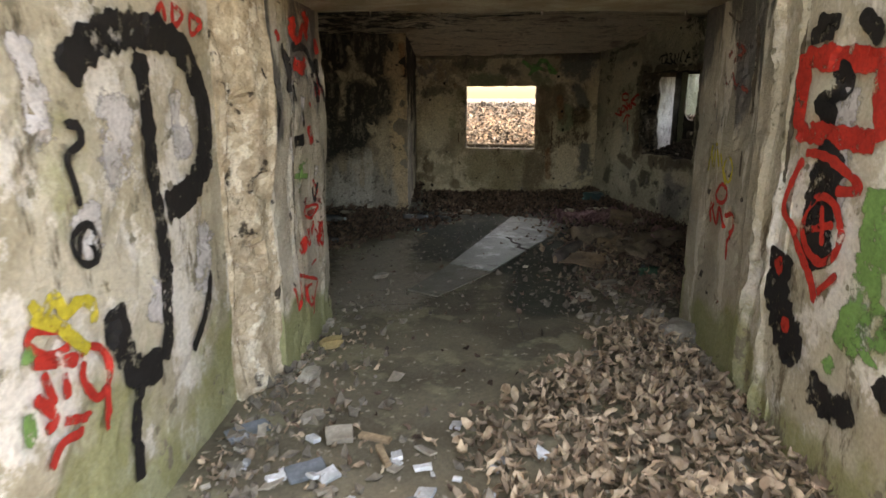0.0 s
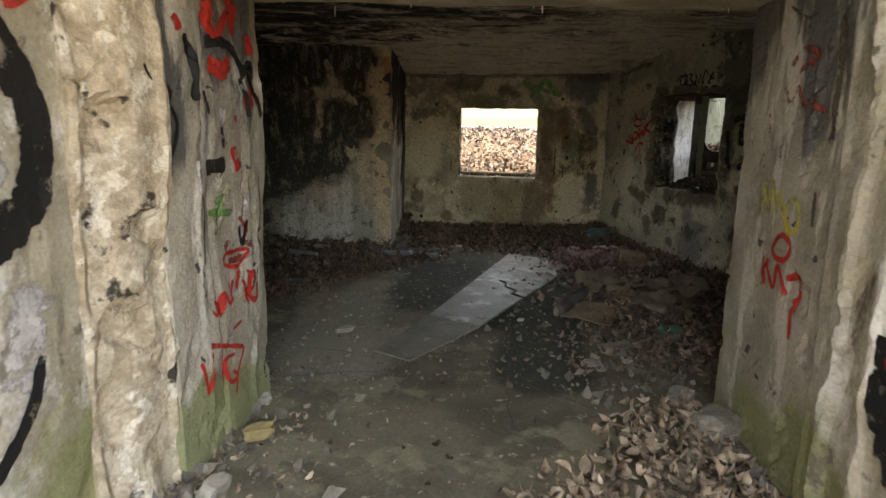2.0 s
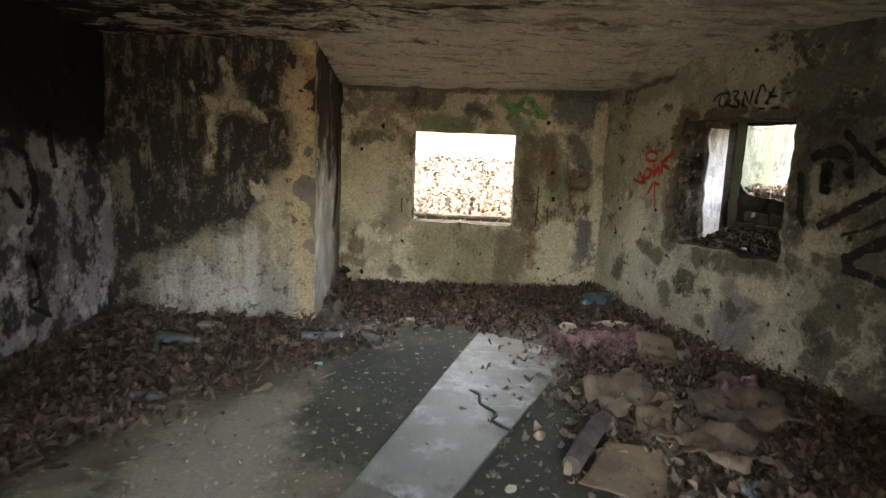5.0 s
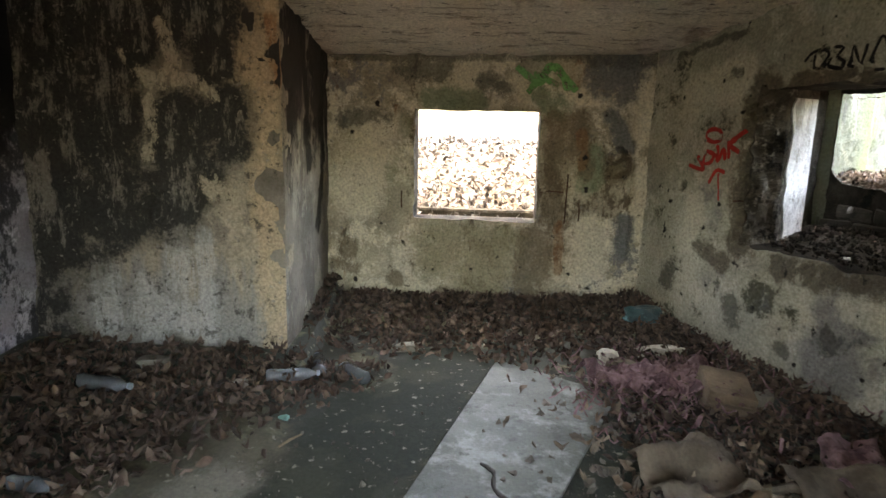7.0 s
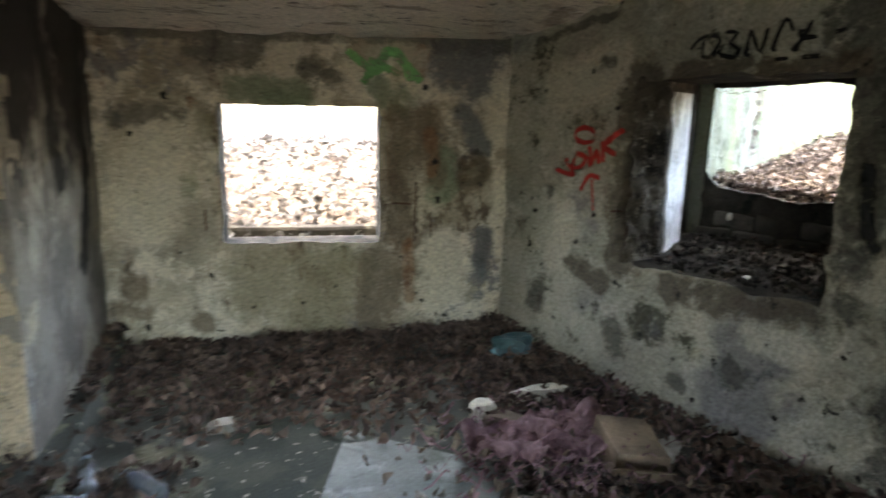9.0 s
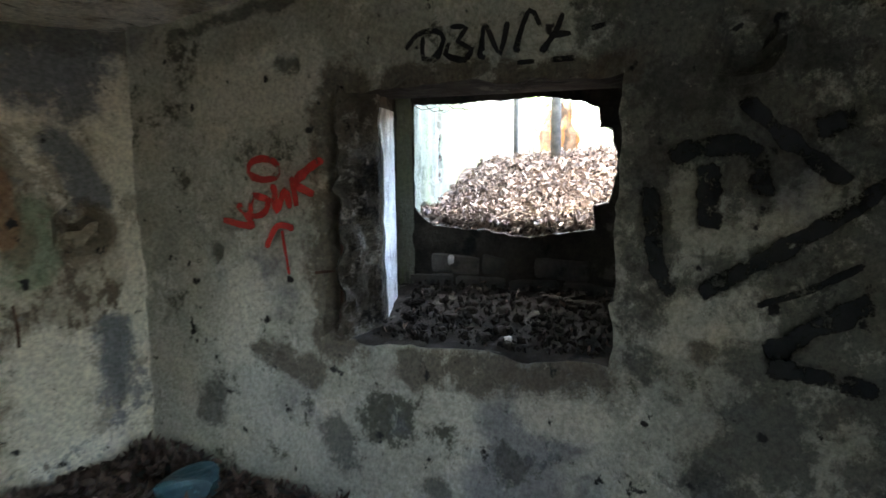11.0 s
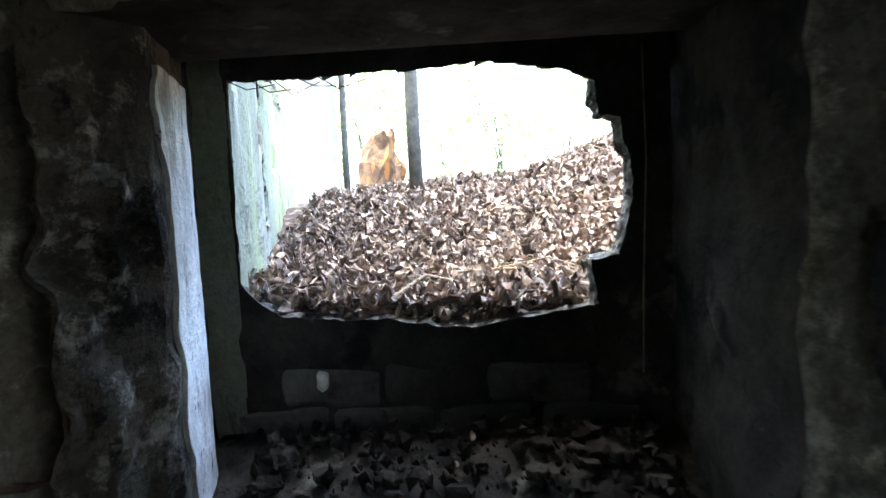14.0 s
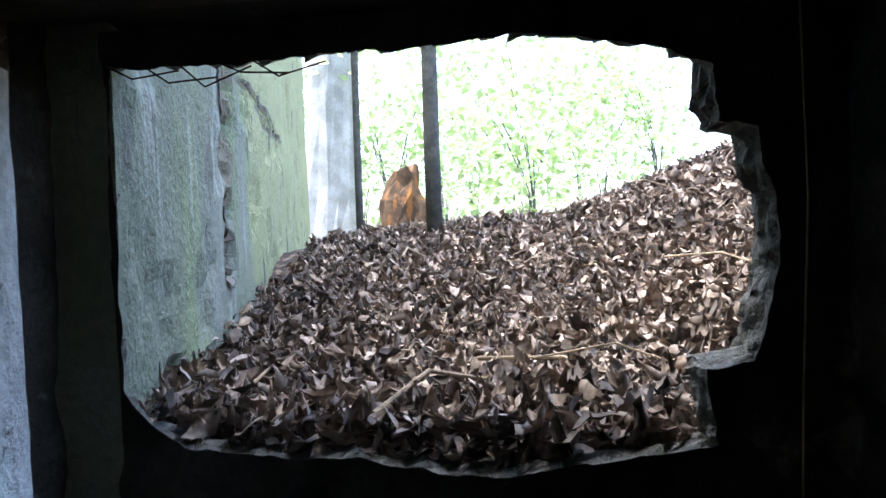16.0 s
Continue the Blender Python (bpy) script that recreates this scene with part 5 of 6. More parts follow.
rod("rebar", [RIGHT.at(0.9, 1.05, 0.0), RIGHT.at(0.96, 1.06, 0.03), RIGHT.at(1.01, 1.06, 0.02)], 0.006, RUST, "bent rusty bar beside the embrasure", "rebar")
rod("strand", [RIGHT.flat(1.98, 1.74, 0.565), RIGHT.flat(1.984, 1.5, 0.56), RIGHT.flat(1.975, 1.25, 0.562), RIGHT.flat(1.97, 1.03, 0.56)], 0.0016, WOOD, "pale dry root hanging in the embrasure", "strand")
# Added white lump in place of a small bright hole through the infill.
p = RIGHT.flat(1.245, 0, 0.57)
stone(p.x, p.y, 0.045, 0.03, 0.04, 30, LIME, "white lump standing in for daylight through a small infill hole", "scrap", 5.2, 0.1, "scrap", 1.015)
for x, y, z, h in ((-0.02, 4.06, 1.99, 0.03), (0.60, 4.07, 1.99, 0.045), (0.56, 4.08, 1.99, 0.02), (-0.62, 4.06, 1.99, 0.02), (1.46, 4.03, 2.0, 0.05), (1.43, 4.03, 2.0, 0.03), (-0.55, 5.05, 2.1, 0.04)):
    tagged(part("stalactite", tube([(x, y, z + 0.02), (x, y, z), (x + 0.002, y, z - h)], [0.008, 0.006, 0.002], 6), LIME), "small white lime stalactite under the lintel", "stalactite", "stalactites")

# --- outside
bm = box_bm(1.5, 0.14, 0.12, 0.015, 0.012, 3.0, 4)
ob = part("outer_sill", bm, GRIME_SHADE)
ob.matrix_world = pose(0.8, 9.28, 0.72, 0, 0, -6.8)
tagged(ob, kind="structure")


def outside_side(r):
    ox, side = 0.62 + 4.6 * r.random() ** 1.5, r.uniform(0.75, 3.4)
    p = RIGHT.flat(side, 0, ox)
    return p.x, p.y, ground_z(p.x, p.y) + 0.02 * r.random()


def outside_back(r):
    x, y = r.uniform(-1.2, 3.4), 9.15 + 3.6 * r.random()
    return x, y, ground_z(x, y) + 0.02 * r.random()


litter("leaf_litter", LEAF, 19000, outside_side, 0.06, 6, "deep brown dead leaves on the bank outside", 0.06)
litter("leaf_litter", LEAF, 9000, outside_side, 0.03, 61, "broken bits of dead leaves on the bank", 0.07)
litter("leaf_litter", LEAF_SLOPE, 7500, outside_back, 0.07, 7, "dead leaves covering the slope outside the window", 0.04)


def sapling(x, y, r, height, lean, label):
    z = ground_z(x, y) - 0.1
    base = new("sapling")
    pts = [(lean[0] * f * f + 0.02 * math.sin(f * 9 + x), lean[1] * f * f + 0.015 * math.sin(f * 7), f * height) for f in [k / 12 for k in range(13)]]
    rad = [r * (1 - 0.6 * k / 12) * (1.12 if k in (3, 7) else 1) for k in range(13)]
    part("trunk", tube(pts, rad, 10), BARK, base, smooth=True)
    rr = random.Random(int(x * 100))
    vs, fs = [], []
    for _ in range(260):
        f = rr.uniform(0.62, 1.0)
        a, d = rr.uniform(0, 6.28), rr.uniform(0.2, 1.5)
        c = Vector((lean[0] * f * f + d * math.cos(a), lean[1] * f * f + d * math.sin(a), f * height + rr.gauss(0, 0.3)))
        m = Matrix.Translation(c) @ Euler((rr.uniform(-1, 1), rr.uniform(-1, 1), rr.uniform(0, 6))).to_matrix().to_4x4()
        b = len(vs)
        vs += [m @ Vector(q) for q in ((-0.06, 0, 0), (0, 0.035, 0.01), (0.06, 0, 0), (0, -0.035, 0.01))]
        fs.append((b, b + 1, b + 2, b + 3))
    link_mesh("crown", vs, fs, GREENLEAF, base)
    base.matrix_world = Matrix.Translation((x, y, z))
    return tagged(base, label, "tree")


def shrub(x, y, spread, low, high, count, seed):
    base = new("shrub")
    z = ground_z(x, y)
    rr = random.Random(seed)
    vs, fs = [], []
    for k in range(7):
        a = rr.uniform(0, 6.28)
        tip = (spread * 0.7 * math.cos(a), spread * 0.7 * math.sin(a), high * rr.uniform(0.6, 1.0))
        pts = [(tip[0] * f * f, tip[1] * f * f, tip[2] * f - 0.1) for f in (0, 0.25, 0.5, 0.75, 1)]
        part("stem", tube(pts, [0.011, 0.009, 0.007, 0.005, 0.003], 5), BARK, base)
        for _ in range(count // 7):
            f = rr.uniform(0.25, 1.05)
            c = Vector((tip[0] * f * f + rr.gauss(0, 0.4), tip[1] * f * f + rr.gauss(0, 0.4), max(low, tip[2] * f + rr.gauss(0, 0.4))))
            m = Matrix.Translation(c) @ Euler((rr.gauss(0, 0.6), rr.gauss(0, 0.6), rr.uniform(0, 6))).to_matrix().to_4x4()
            s = rr.uniform(0.04, 0.085)
            b = len(vs)
            vs += [m @ (Vector(q) * s) for q in ((-1, 0, 0), (0, 0.6, 0.15), (1, 0, 0), (0, -0.6, 0.15))]
            fs.append((b, b + 1, b + 2, b + 3))
    link_mesh("foliage", vs, fs, GREENLEAF, base)
    base.matrix_world = Matrix.Translation((x, y, z))
    return tagged(base, "sparse light-green shrub on the bank outside", "shrub", "shrubs outside the embrasure")


sapling(4.90, 8.17, 0.038, 6.0, (0.15, -0.1), "straight grey sapling on the leafy bank")
sapling(5.75, 9.05, 0.025, 6.0, (0.05, -0.1), "thin grey sapling on the leafy bank")
for k, (x, y, sp, hi, n) in enumerate([(10.0, 11.0, 1.6, 3.4, 700), (11.5, 9.5, 1.8, 3.2, 800), (12.0, 12.6, 1.8, 4.2, 700), (9.2, 8.8, 1.4, 2.4, 500), (13.5, 11.0, 2.2, 4.6, 900),
                                       (10.6, 13.6, 1.3, 3.6, 500), (13.0, 8.6, 2.0, 3.4, 800), (15.5, 12.5, 2.6, 5.4, 900), (16.0, 9.5, 2.6, 5.0, 900), (11.0, 7.6, 1.6, 2.6, 500)]):
    shrub(x, y, sp, 0.1, hi, int(1.6 * n), 40 + k)


def stump(x, y, r, h, label, mat):
    base = new("tree_stump")
    pts = [(0.05 * f, -0.05 * f, h * f - 0.15) for f in (0, 0.15, 0.35, 0.6, 0.85, 1.0)]
    bm = tube(pts, [r * k for k in (1.7, 1.45, 1.25, 1.1, 0.95, 0.75)], 18)
    for v in bm.verts:
        v.co += Vector((noise.noise(v.co * 4), noise.noise(v.co * 4 + Vector((5, 0, 0))), 1.8 * noise.noise(v.co * 11))) * r * 0.5
    part("trunk", bm, mat, base)
    for k in range(5):
        a = k * 1.25 + 0.4
        pr = [(math.cos(a) * r * f * 2.6, math.sin(a) * r * f * 2.6, 0.25 * (1 - f) ** 2 - 0.02) for f in (0.2, 0.5, 0.8, 1.0)]
        part("root", tube(pr, [r * 0.3, r * 0.22, r * 0.14, r * 0.06], 7), mat, base)
    base.matrix_world = Matrix.Translation((x, y, ground_z(x, y)))
    return tagged(base, label, "stump")


DECAY = material("rotten_wood", (0.13, 0.08, 0.045), (0.06, 0.04, 0.025), 9.0, [dict(color=(0.2, 0.09, 0.03), scale=7, lo=0.54, hi=0.62, stretch=(1.5, 1.5, 0.4))], bump=1.0, spec=0.05)
PALEBARK = material("pale_bark", (0.34, 0.33, 0.29), (0.22, 0.215, 0.18), 4.0, bump=0.5)
stump(8.1, 9.92, 0.2, 0.85, "rotten orange-brown stump with exposed roots", DECAY)
stump(8.75, 11.15, 0.24, 4.6, "thick pale trunk behind the saplings", PALEBARK)

# --- graffiti
graffiti(TRENCH_L, PAINT_BLACK, [
    (0.1, [(5.87, 1.54), (5.95, 1.62), (6.13, 1.69), (6.34, 1.71), (6.56, 1.69), (6.70, 1.58), (6.77, 1.40), (6.73, 1.21), (6.55, 1.10), (6.36, 1.08)]),
    (0.07, [(6.29, 1.64), (6.29, 1.51), (6.30, 1.37), (6.30, 1.20), (6.31, 0.99), (6.29, 0.78), (6.26, 0.61), (6.21, 0.52)]),
    (0.09, [(5.93, 0.84), (5.96, 0.69), (6.03, 0.56), (6.20, 0.53)]),
    (0.045, [(6.69, 0.75), (6.64, 0.62), (6.53, 0.51), (6.46, 0.46)]),
])
graffiti(TRENCH_L, PAINT_BLACK, [
    (0.025, [(5.82, 1.41), (5.88, 1.41), (5.89, 1.36), (5.82, 1.32), (5.83, 1.24), (5.84, 1.17)]),
    (0.02, [(5.91, 1.04), (5.88, 1.00), (5.83, 1.00), (5.79, 1.03), (5.78, 1.08), (5.81, 1.11), (5.86, 1.12), (5.90, 1.09), (5.91, 1.04)]),
    (0.02, [(5.79, 1.02), (5.86, 1.12), (5.88, 1.00)]),
    (0.05, [(6.03, 0.52), (6.00, 0.35), (5.97, 0.17)]),
])
graffiti(TRENCH_L, PAINT_RED, [
    (0.022, [(5.70, 0.80), (5.67, 0.79), (5.61, 0.80), (5.56, 0.84), (5.54, 0.87), (5.57, 0.89), (5.63, 0.87), (5.69, 0.84), (5.70, 0.80)]),
    (0.022, [(5.73, 0.73), (5.78, 0.76), (5.87, 0.70), (5.87, 0.62), (5.80, 0.58), (5.74, 0.67), (5.76, 0.73)]),
    (0.025, [(5.58, 0.77), (5.61, 0.65)]),
    (0.025, [(5.66, 0.74), (5.66, 0.64)]),
    (0.025, [(5.85, 0.61), (5.83, 0.45)]),
    (0.03, [(5.53, 0.72), (5.60, 0.62), (5.54, 0.61)]),
    (0.025, [(5.62, 0.60), (5.76, 0.54)]),
    (0.025, [(5.54, 0.49), (5.61, 0.54), (5.73, 0.51)]),
    (0.03, [(5.54, 0.81), (5.73, 0.74)]),
])
graffiti(TRENCH_L, PAINT_YELLOW, [
    (0.035, [(5.56, 0.98), (5.61, 0.92), (5.66, 0.96), (5.70, 0.89), (5.75, 0.91), (5.82, 0.88), (5.82, 0.81)]),
    (0.035, [(5.56, 0.93), (5.66, 0.87), (5.78, 0.74)]),
])
graffiti(TRENCH_L, PAINT_GREEN, [
    (0.06, [(5.54, 0.89), (5.53, 0.78)]),
    (0.05, [(5.50, 0.71), (5.49, 0.57)]),
])
graffiti(TRENCH_L, PAINT_RED, [
    (0.02, [(6.42, 1.75), (6.49, 1.82), (6.51, 1.75)]),
    (0.02, [(6.56, 1.83), (6.65, 1.80), (6.57, 1.75), (6.57, 1.83)]),
    (0.02, [(6.71, 1.81), (6.80, 1.78), (6.71, 1.73), (6.71, 1.81)]),
])
graffiti(TRENCH_R, PAINT_GREEN, [
    (0.17, [(0.55, 1.21), (0.56, 1.03), (0.55, 0.84), (0.48, 0.57)]),
    (0.14, [(0.66, 0.84), (0.58, 0.6)]),
    (0.14, [(0.72, 1.2), (0.74, 0.95), (0.7, 0.7)]),
    (0.07, [(0.35, 0.53), (0.48, 0.48)]),
])
graffiti(TRENCH_R, PAINT_RED, [
    (0.075, [(-0.03, 1.66), (-0.02, 1.35)]),
    (0.07, [(-0.03, 1.64), (0.46, 1.6)]),
    (0.07, [(-0.03, 1.35), (0.49, 1.34)]),
    (0.06, [(0.43, 1.61), (0.52, 1.34)]),
])
graffiti(TRENCH_R, PAINT_BLACK, [
    (0.06, [(0.17, 1.6), (0.27, 1.52), (0.11, 1.46), (0.25, 1.4)]),
    (0.055, [(-0.01, 1.71), (0.16, 1.73)]),
    (0.045, [(0.03, 1.77), (0.19, 1.75)]),
    (0.055, [(0.3, 1.77), (0.43, 1.67)]),
])
graffiti(TRENCH_R, PAINT_BLACK, [
    (0.16, [(0.27, 1.31), (0.22, 1.17), (0.22, 0.99), (0.28, 0.84)]),
    (0.16, [(0.0, 0.85), (-0.01, 0.66), (0.09, 0.53), (0.2, 0.41)]),
    (0.1, [(0.3, 0.39), (0.48, 0.36), (0.6, 0.43)]),
    (0.085, [(0.7, 0.5), (0.75, 0.59)]),
])
graffiti(TRENCH_R, PAINT_RED, [
    (0.03, [(0.07, 1.27), (0.25, 1.26), (0.45, 1.18), (0.31, 1.15)]),
    (0.03, [(0.06, 1.25), (-0.03, 1.04), (0.06, 0.95), (0.25, 0.77), (0.27, 0.7)]),
    (0.03, [(0.38, 1.02), (0.38, 0.95), (0.33, 0.89), (0.26, 0.87), (0.18, 0.9), (0.14, 0.97), (0.15, 1.05), (0.2, 1.11), (0.27, 1.12), (0.34, 1.09), (0.38, 1.02)]),
    (0.024, [(0.25, 1.09), (0.28, 0.93)]),
    (0.024, [(0.19, 0.98), (0.34, 1.03)]),
    (0.024, [(0.4, 0.86), (0.29, 0.75)]),
    (0.05, [(-0.03, 0.82), (0.01, 0.74)]),
    (0.05, [(0.09, 0.59), (0.11, 0.51)]),
])
graffiti(JAMB_L, PAINT_RED, [
    (0.05, [(0.09, 1.81), (0.14, 1.75)]),
    (0.05, [(0.32, 1.85), (0.42, 1.77), (0.51, 1.86), (0.59, 1.79)]),
    (0.07, [(0.35, 1.66), (0.45, 1.63), (0.54, 1.68)]),
    (0.05, [(0.69, 1.59), (0.71, 1.48)]),
    (0.04, [(0.55, 1.46), (0.54, 1.41)]),
    (0.05, [(0.51, 1.32), (0.57, 1.20)]),
])
graffiti(JAMB_L, PAINT_BLACK, [
    (0.05, [(-0.09, 1.63), (-0.04, 1.56)]),
    (0.05, [(0.04, 1.55), (-0.03, 1.45)]),
    (0.02, [(-0.01, 1.46), (-0.04, 1.36), (-0.03, 1.27)]),
    (0.02, [(0.02, 1.48), (0.06, 1.41), (0.01, 1.29)]),
    (0.04, [(0.33, 1.74), (0.54, 1.74), (0.63, 1.65), (0.75, 1.68), (0.74, 1.59)]),
    (0.06, [(0.25, 1.24), (0.45, 1.24)]),
])
graffiti(JAMB_L, PAINT_GREEN, [
    (0.045, [(0.29, 1.05), (0.51, 1.02)]),
    (0.045, [(0.44, 1.15), (0.34, 0.92)]),
    (0.038, [(0.34, 1.08), (0.51, 1.13)]),
])
graffiti(JAMB_L, PAINT_RED, [
    (0.055, [(0.72, 1.82), (0.75, 1.72)]),
    (0.05, [(0.74, 1.59), (0.76, 1.49)]),
    (0.025, [(0.28, 0.68), (0.32, 0.6), (0.36, 0.68)]),
    (0.024, [(0.42, 0.63), (0.42, 0.73)]),
    (0.024, [(0.5, 0.66), (0.52, 0.76)]),
    (0.026, [(0.59, 0.66), (0.59, 0.56)]),
    (0.026, [(0.63, 0.72), (0.73, 0.68), (0.72, 0.57), (0.62, 0.6), (0.63, 0.72)]),
])
graffiti(JAMB_L, PAINT_DULLRED, [(0.03, [(0.44, 0.84), (0.45, 0.89), (0.66, 0.85), (0.62, 0.8), (0.44, 0.81)])])
graffiti(JAMB_L, PAINT_BLACK, [
    (0.035, [(0.69, 1.66), (0.74, 1.57), (0.8, 1.44)]),
    (0.029, [(0.61, 1.62), (0.65, 1.44)]),
    (0.022, [(0.25, 1.55), (0.29, 1.45)]),
    (0.03, [(0.42, 1.3), (0.39, 1.41)]),
])
graffiti(JAMB_L, PAINT_RED, [
    (0.02, [(0.15, 0.45), (0.17, 0.31), (0.23, 0.47)]),
    (0.02, [(0.21, 0.50), (0.51, 0.39)]),
    (0.018, [(0.30, 0.44), (0.30, 0.31)]),
    (0.018, [(0.44, 0.38), (0.34, 0.38), (0.37, 0.27), (0.45, 0.27), (0.39, 0.32)]),
    (0.018, [(0.51, 0.40), (0.41, 0.19)]),
    (0.018, [(0.25, 0.66), (0.28, 0.61), (0.36, 0.69), (0.40, 0.63), (0.49, 0.72)]),
    (0.018, [(0.60, 0.74), (0.68, 0.67), (0.61, 0.63), (0.56, 0.71)]),
    (0.018, [(0.42, 0.85), (0.63, 0.83), (0.54, 0.77), (0.39, 0.81), (0.42, 0.85)]),
    (0.016, [(0.39, 0.51), (0.50, 0.52)]),
])
graffiti(JAMB_R, PAINT_RED, [
    (0.022, [(0.6, 0.98), (0.59, 0.94), (0.55, 0.91), (0.49, 0.91), (0.46, 0.94), (0.48, 0.98), (0.52, 1.01), (0.57, 1.0), (0.6, 0.98)]),
    (0.022, [(0.37, 0.89), (0.41, 0.79)]),
    (0.021, [(0.42, 0.77), (0.41, 0.88), (0.5, 0.78), (0.52, 0.88), (0.6, 0.77)]),
    (0.024, [(0.59, 0.84), (0.68, 0.87), (0.7, 0.79), (0.64, 0.76)]),
    (0.024, [(0.7, 0.8), (0.67, 0.72), (0.67, 0.61)]),
])
graffiti(JAMB_R, PAINT_DULLRED, [
    (0.028, [(0.41, 1.68), (0.5, 1.74), (0.62, 1.71), (0.47, 1.66)]),
    (0.027, [(0.37, 1.63), (0.45, 1.53), (0.49, 1.6), (0.55, 1.53), (0.65, 1.57)]),
    (0.026, [(0.6, 1.55), (0.7, 1.49)]),
    (0.026, [(0.27, 1.51), (0.32, 1.36)]),
    (0.02, [(0.49, 1.48), (0.5, 1.43)]),
    (0.02, [(0.35, 0.68), (0.36, 0.56)]),
    (0.025, [(0.51, 0.38), (0.68, 0.33)]),
])
graffiti(JAMB_R, PAINT_YELLOW, [
    (0.022, [(0.31, 1.05), (0.31, 1.2), (0.39, 1.08), (0.4, 1.22), (0.47, 1.09)]),
    (0.019, [(0.65, 1.11), (0.64, 1.06), (0.61, 1.03), (0.57, 1.05), (0.54, 1.09), (0.55, 1.14), (0.58, 1.17), (0.62, 1.15), (0.65, 1.11)]),
    (0.018, [(0.47, 1.18), (0.58, 1.01)]),
])
graffiti(RIGHT, PAINT_RED, [
    (0.025, [(0.77, 1.45), (0.75, 1.42), (0.69, 1.41), (0.63, 1.43), (0.62, 1.45), (0.65, 1.48), (0.70, 1.49), (0.75, 1.48), (0.77, 1.45)]),
    (0.025, [(0.48, 1.25), (0.63, 1.23), (0.56, 1.32)]),
    (0.025, [(0.63, 1.35), (0.71, 1.33), (0.69, 1.28), (0.63, 1.27), (0.63, 1.35)]),
    (0.025, [(0.74, 1.40), (0.75, 1.29), (0.79, 1.37), (0.81, 1.29)]),
    (0.025, [(0.82, 1.43), (0.84, 1.30)]),
    (0.03, [(0.96, 1.49), (0.84, 1.40), (0.92, 1.35)]),
    (0.025, [(0.69, 1.14), (0.75, 1.23), (0.83, 1.22)]),
    (0.014, [(0.77, 1.22), (0.79, 1.03)]),
])
graffiti(RIGHT, PAINT_SOOTY, [
    (0.085, [(2.18, 1.44), (2.23, 1.5), (2.37, 1.51), (2.42, 1.46), (2.43, 1.34)]),
    (0.08, [(2.29, 1.48), (2.3, 1.25)]),
    (0.075, [(2.13, 1.41), (2.16, 1.15), (2.23, 1.06)]),
    (0.07, [(2.78, 1.43), (2.51, 1.22), (2.27, 1.07)]),
    (0.065, [(2.36, 1.66), (2.49, 1.53), (2.66, 1.39)]),
    (0.13, [(2.59, 1.62), (2.63, 1.51)]),
    (0.085, [(2.46, 0.88), (2.58, 0.98), (2.75, 1.08)]),
    (0.075, [(2.46, 0.87), (2.58, 0.85), (2.78, 0.81)]),
    (0.03, [(2.72, 1.19), (2.57, 1.1), (2.42, 1.04)]),
])
graffiti(RIGHT, PAINT_BLACK, [
    (0.018, [(1.31, 1.85), (1.36, 1.9), (1.42, 1.91), (1.45, 1.88), (1.43, 1.83), (1.38, 1.82), (1.38, 1.9)]),
    (0.017, [(1.47, 1.92), (1.53, 1.91), (1.5, 1.87), (1.55, 1.84), (1.52, 1.81), (1.46, 1.83), (1.48, 1.88)]),
    (0.017, [(1.58, 1.8), (1.6, 1.91), (1.65, 1.82), (1.68, 1.92)]),
    (0.017, [(1.7, 1.81), (1.75, 1.94), (1.79, 1.88)]),
    (0.017, [(1.69, 1.79), (1.77, 1.79)]),
    (0.017, [(1.78, 1.81), (1.83, 1.86), (1.86, 1.93)]),
    (0.017, [(1.81, 1.86), (1.89, 1.86)]),
    (0.02, [(1.81, 1.79), (1.9, 1.79)]),
    (0.018, [(1.93, 1.87), (1.99, 1.88)]),
])
graffiti(BACK, PAINT_GREEN2, [
    (0.05, [(1.57, 1.92), (1.75, 1.80), (1.83, 1.92), (2.03, 1.74)]),
    (0.045, [(1.66, 1.72), (1.86, 1.92), (1.97, 1.73)]),
    (0.04, [(1.7, 1.87), (1.9, 1.78)]),
])
graffiti(LEFT, PAINT_BLACK, [
    (0.05, [(3.04, 1.38), (3.15, 1.10), (3.08, 0.86)]),
    (0.03, [(3.09, 0.68), (3.14, 0.41), (3.05, 0.36), (3.22, 0.24)]),
    (0.05, [(3.27, 1.57), (3.31, 1.21)]),
    (0.04, [(2.95, 1.11), (3.05, 0.97)]),
])

# --- dirt and broken skin on the walls
DIRT = paint("broken_brown_skin", (0.11, 0.09, 0.065), 0.42, 0.9)
CHALK = paint("whitish_wash", (0.55, 0.53, 0.52), 0.42, 0.9)
stain(WINGWALL, DIRT, [(0.3, [(0.79, 2.03), (0.8, 1.92), (0.81, 1.76)]), (0.26, [(0.8, 1.64), (0.8, 1.5), (0.82, 1.3)]), (0.045, [(0.9, 1.98), (1.5, 1.97), (1.9, 1.93), (2.4, 1.95)])])
stain(TRENCH_L, CHALK, [(0.36, [(6.14, 1.55), (6.08, 1.31), (6.0, 1.15)]), (0.26, [(6.55, 1.55), (6.58, 1.2)]), (0.34, [(6.72, 1.0), (6.59, 0.6)]), (0.28, [(5.84, 1.2), (5.91, 0.98)]), (0.3, [(6.27, 0.85), (6.14, 0.68)]), (0.2, [(5.7, 1.7), (5.75, 1.3)])])
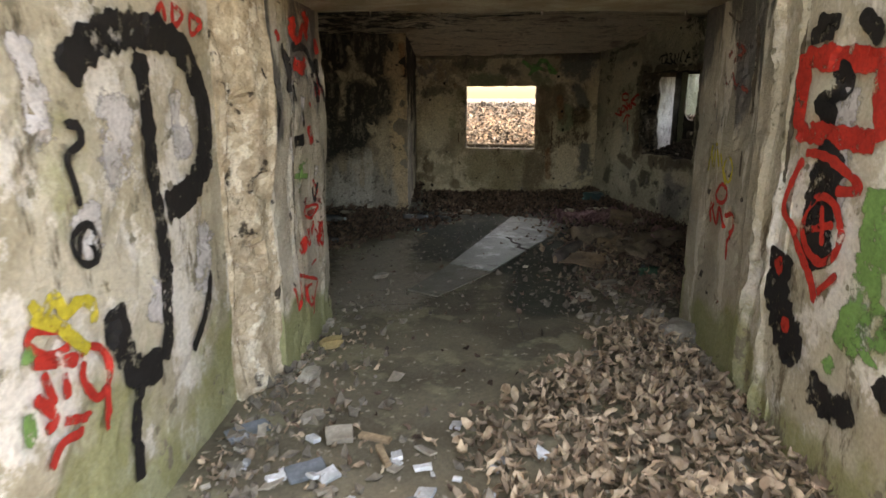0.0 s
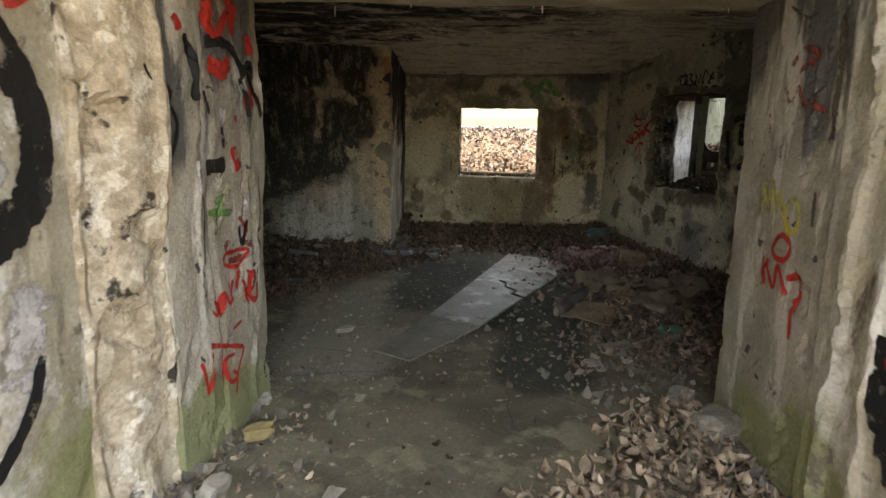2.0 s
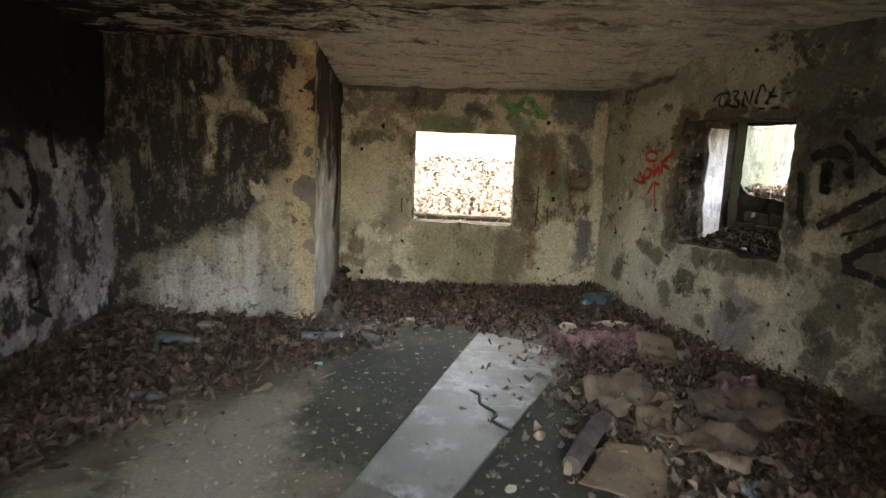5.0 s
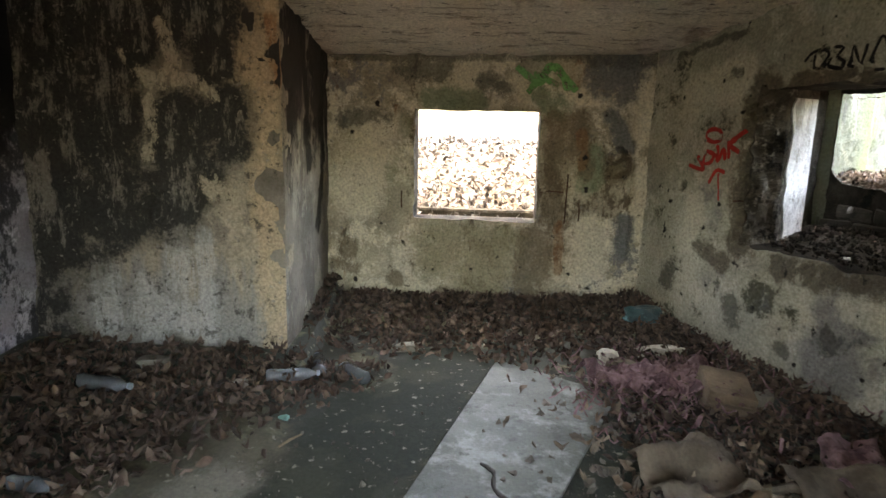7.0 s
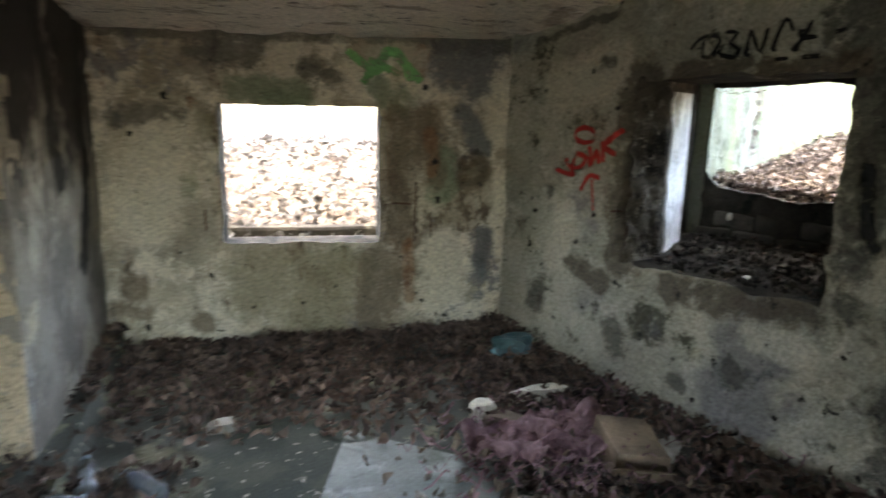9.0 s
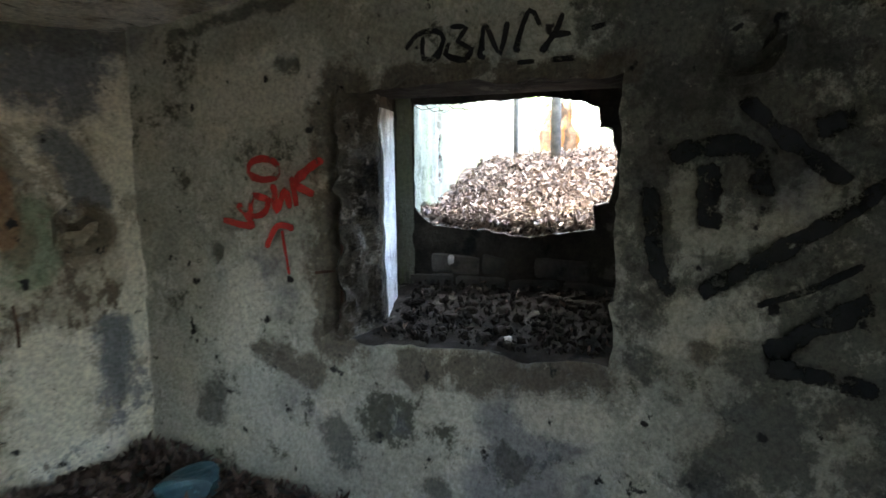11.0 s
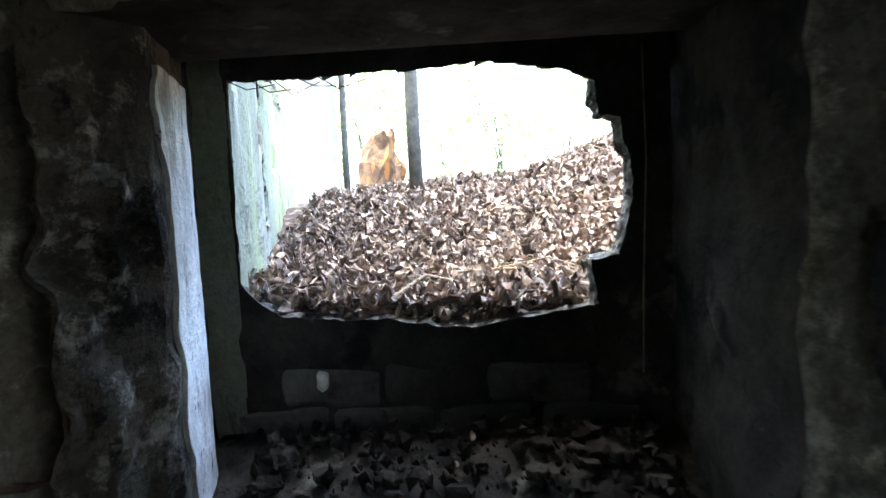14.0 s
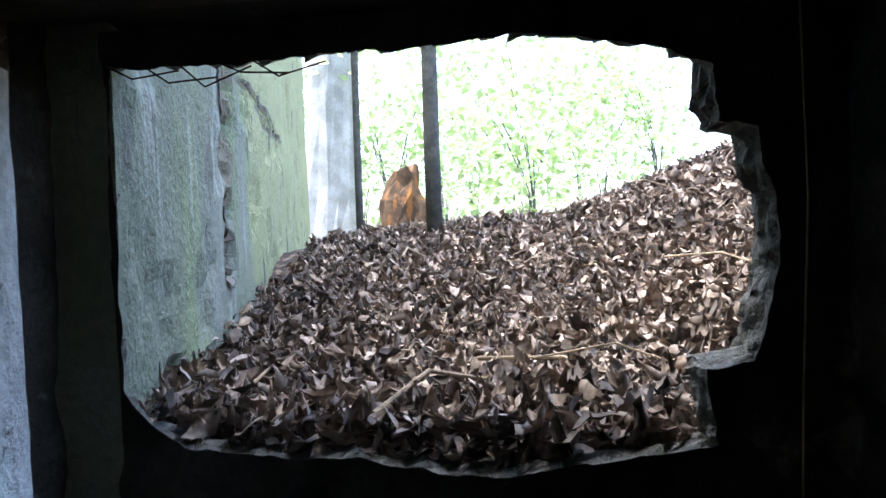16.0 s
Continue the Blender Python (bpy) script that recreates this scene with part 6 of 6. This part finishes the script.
stain(JAMB_L, DIRT, [(0.03, [(0.2, 1.95), (0.24, 1.6), (0.19, 1.3), (0.25, 1.0), (0.2, 0.62)]), (0.025, [(0.3, 0.62), (0.33, 0.4), (0.28, 0.12)]), (0.022, [(0.56, 1.4), (0.6, 1.1), (0.54, 0.8)]), (0.1, [(0.08, 0.62), (0.14, 0.58)]), (0.12, [(0.5, 1.25), (0.56, 1.2)]), (0.03, [(0.74, 1.3), (0.78, 0.9), (0.75, 0.5)])])
stain(JAMB_R, DIRT, [(0.03, [(0.3, 1.95), (0.5, 1.86), (0.62, 1.9)]), (0.1, [(0.75, 1.9), (0.78, 1.6), (0.74, 1.3)]), (0.05, [(0.72, 1.25), (0.74, 1.05)])])
stain(TRENCH_R, DIRT, [(0.07, [(-0.05, 1.9), (-0.08, 1.4), (-0.06, 1.0)])])
stain(JAMB_L, CHALK, [(0.1, [(0.28, 1.6), (0.29, 1.45)]), (0.14, [(0.44, 1.51), (0.4, 1.31)]), (0.15, [(0.65, 1.12), (0.6, 0.96)]), (0.12, [(0.2, 1.3), (0.22, 1.1)])])
stain(TRENCH_R, CHALK, [(0.3, [(0.25, 1.6), (0.28, 1.3), (0.25, 0.95)]), (0.25, [(0.5, 0.8), (0.6, 0.6)])])


def crack_shade_strip(pts, width):
    line = smooth_line([(x, y, 0) for x, y in pts], 0.04)
    vs, fs = [], []
    for k, p in enumerate(line):
        d = (line[min(k + 1, len(line) - 1)] - line[max(k - 1, 0)]).normalized()
        q = p + Vector((-d.y, d.x, 0)) * 0.02 * fbm(p.x * 6, p.y * 6, 3.0, 3)
        w = width * (0.5 + 0.4 * noise.noise((p.x * 9, p.y * 9, 2.0)))
        for f in (-1, 1):
            e = q + Vector((-d.y, d.x, 0)) * w * f
            vs.append((e.x, e.y, floor_z(e.x, e.y) + 0.004))
    fs = [(2 * k, 2 * k + 1, 2 * k + 3, 2 * k + 2) for k in range(len(line) - 1)]
    return tagged(link_mesh("floor_crack", vs, fs, DARKROLL), kind="structure")


crack_shade_strip([(0.64, 5.3), (0.6, 4.9), (0.56, 4.5), (0.52, 4.15), (0.5, 3.7)], 0.006)
crack_shade_strip([(-0.74, 4.28), (-0.3, 4.36), (0.2, 4.4), (0.6, 4.25), (0.95, 3.95)], 0.007)
crack_shade_strip([(-0.7, 4.75), (-0.3, 4.66), (0.1, 4.45)], 0.005)
crack_shade_strip([(0.9, 3.3), (0.7, 3.05), (0.45, 2.9), (0.3, 2.6)], 0.006)
# Not a crack: dark strip painting the shadow along the boards' right edge.
crack_shade_strip([(-0.06, 4.5), (0.4, 5.32), (0.95, 6.3), (1.46, 7.2)], 0.009)
mark = [(0.66, 6.45), (0.71, 6.38), (0.7, 6.25), (0.77, 6.12), (0.74, 6.02), (0.82, 5.9)]
pts = [(p.x, p.y, 0.032) for p in smooth_line([(x, y, 0) for x, y in mark], 0.03)]
tagged(part("root", tube(pts, [0.006 + 0.005 * abs(math.sin(k)) for k in range(len(pts))], 6), DARKROLL), "dark dry root lying across the grey board", "root")

# --- twigs and wire
for k in range(5):
    u = 1.08 + 0.05 * k
    rod("wire", [RIGHT.flat(u, 1.715, 0.56), RIGHT.flat(u + 0.05, 1.69 - 0.008 * (k % 3), 0.54), RIGHT.flat(u + 0.11, 1.70 - 0.012 * (k % 2), 0.55)], 0.0013, RUST, "thin rusty wire under the embrasure head", "wire")
rnd = random.Random(77)
for k in range(16):
    p = RIGHT.flat(rnd.uniform(1.2, 2.5), 0, rnd.uniform(0.8, 2.4))
    a, L = rnd.uniform(0, 3.14), rnd.uniform(0.12, 0.35)
    z = ground_z(p.x, p.y) + 0.05
    rod("twig", [(p.x, p.y, z), (p.x + L * 0.5 * math.cos(a), p.y + L * 0.5 * math.sin(a), z + 0.03 + 0.02 * rnd.random()), (p.x + L * math.cos(a + 0.2), p.y + L * math.sin(a + 0.2), z + 0.02)],
        rnd.uniform(0.002, 0.005), WOOD, "pale dry twig on the dead leaves", "twig")
graffiti(JAMB_L, PAINT_RED, [(0.05, [(0.52, 1.95), (0.56, 1.85), (0.6, 1.93)]), (0.05, [(0.35, 1.9), (0.4, 1.75)]), (0.04, [(0.62, 1.55), (0.66, 1.45)]), (0.02, [(0.55, 1.0), (0.62, 0.92), (0.56, 0.88)])])
graffiti(JAMB_L, PAINT_BLACK, [(0.04, [(0.15, 1.75), (0.2, 1.6), (0.17, 1.5)]), (0.03, [(0.5, 1.75), (0.58, 1.7), (0.64, 1.6)]), (0.02, [(0.55, 0.97), (0.58, 0.86), (0.62, 0.98)])])
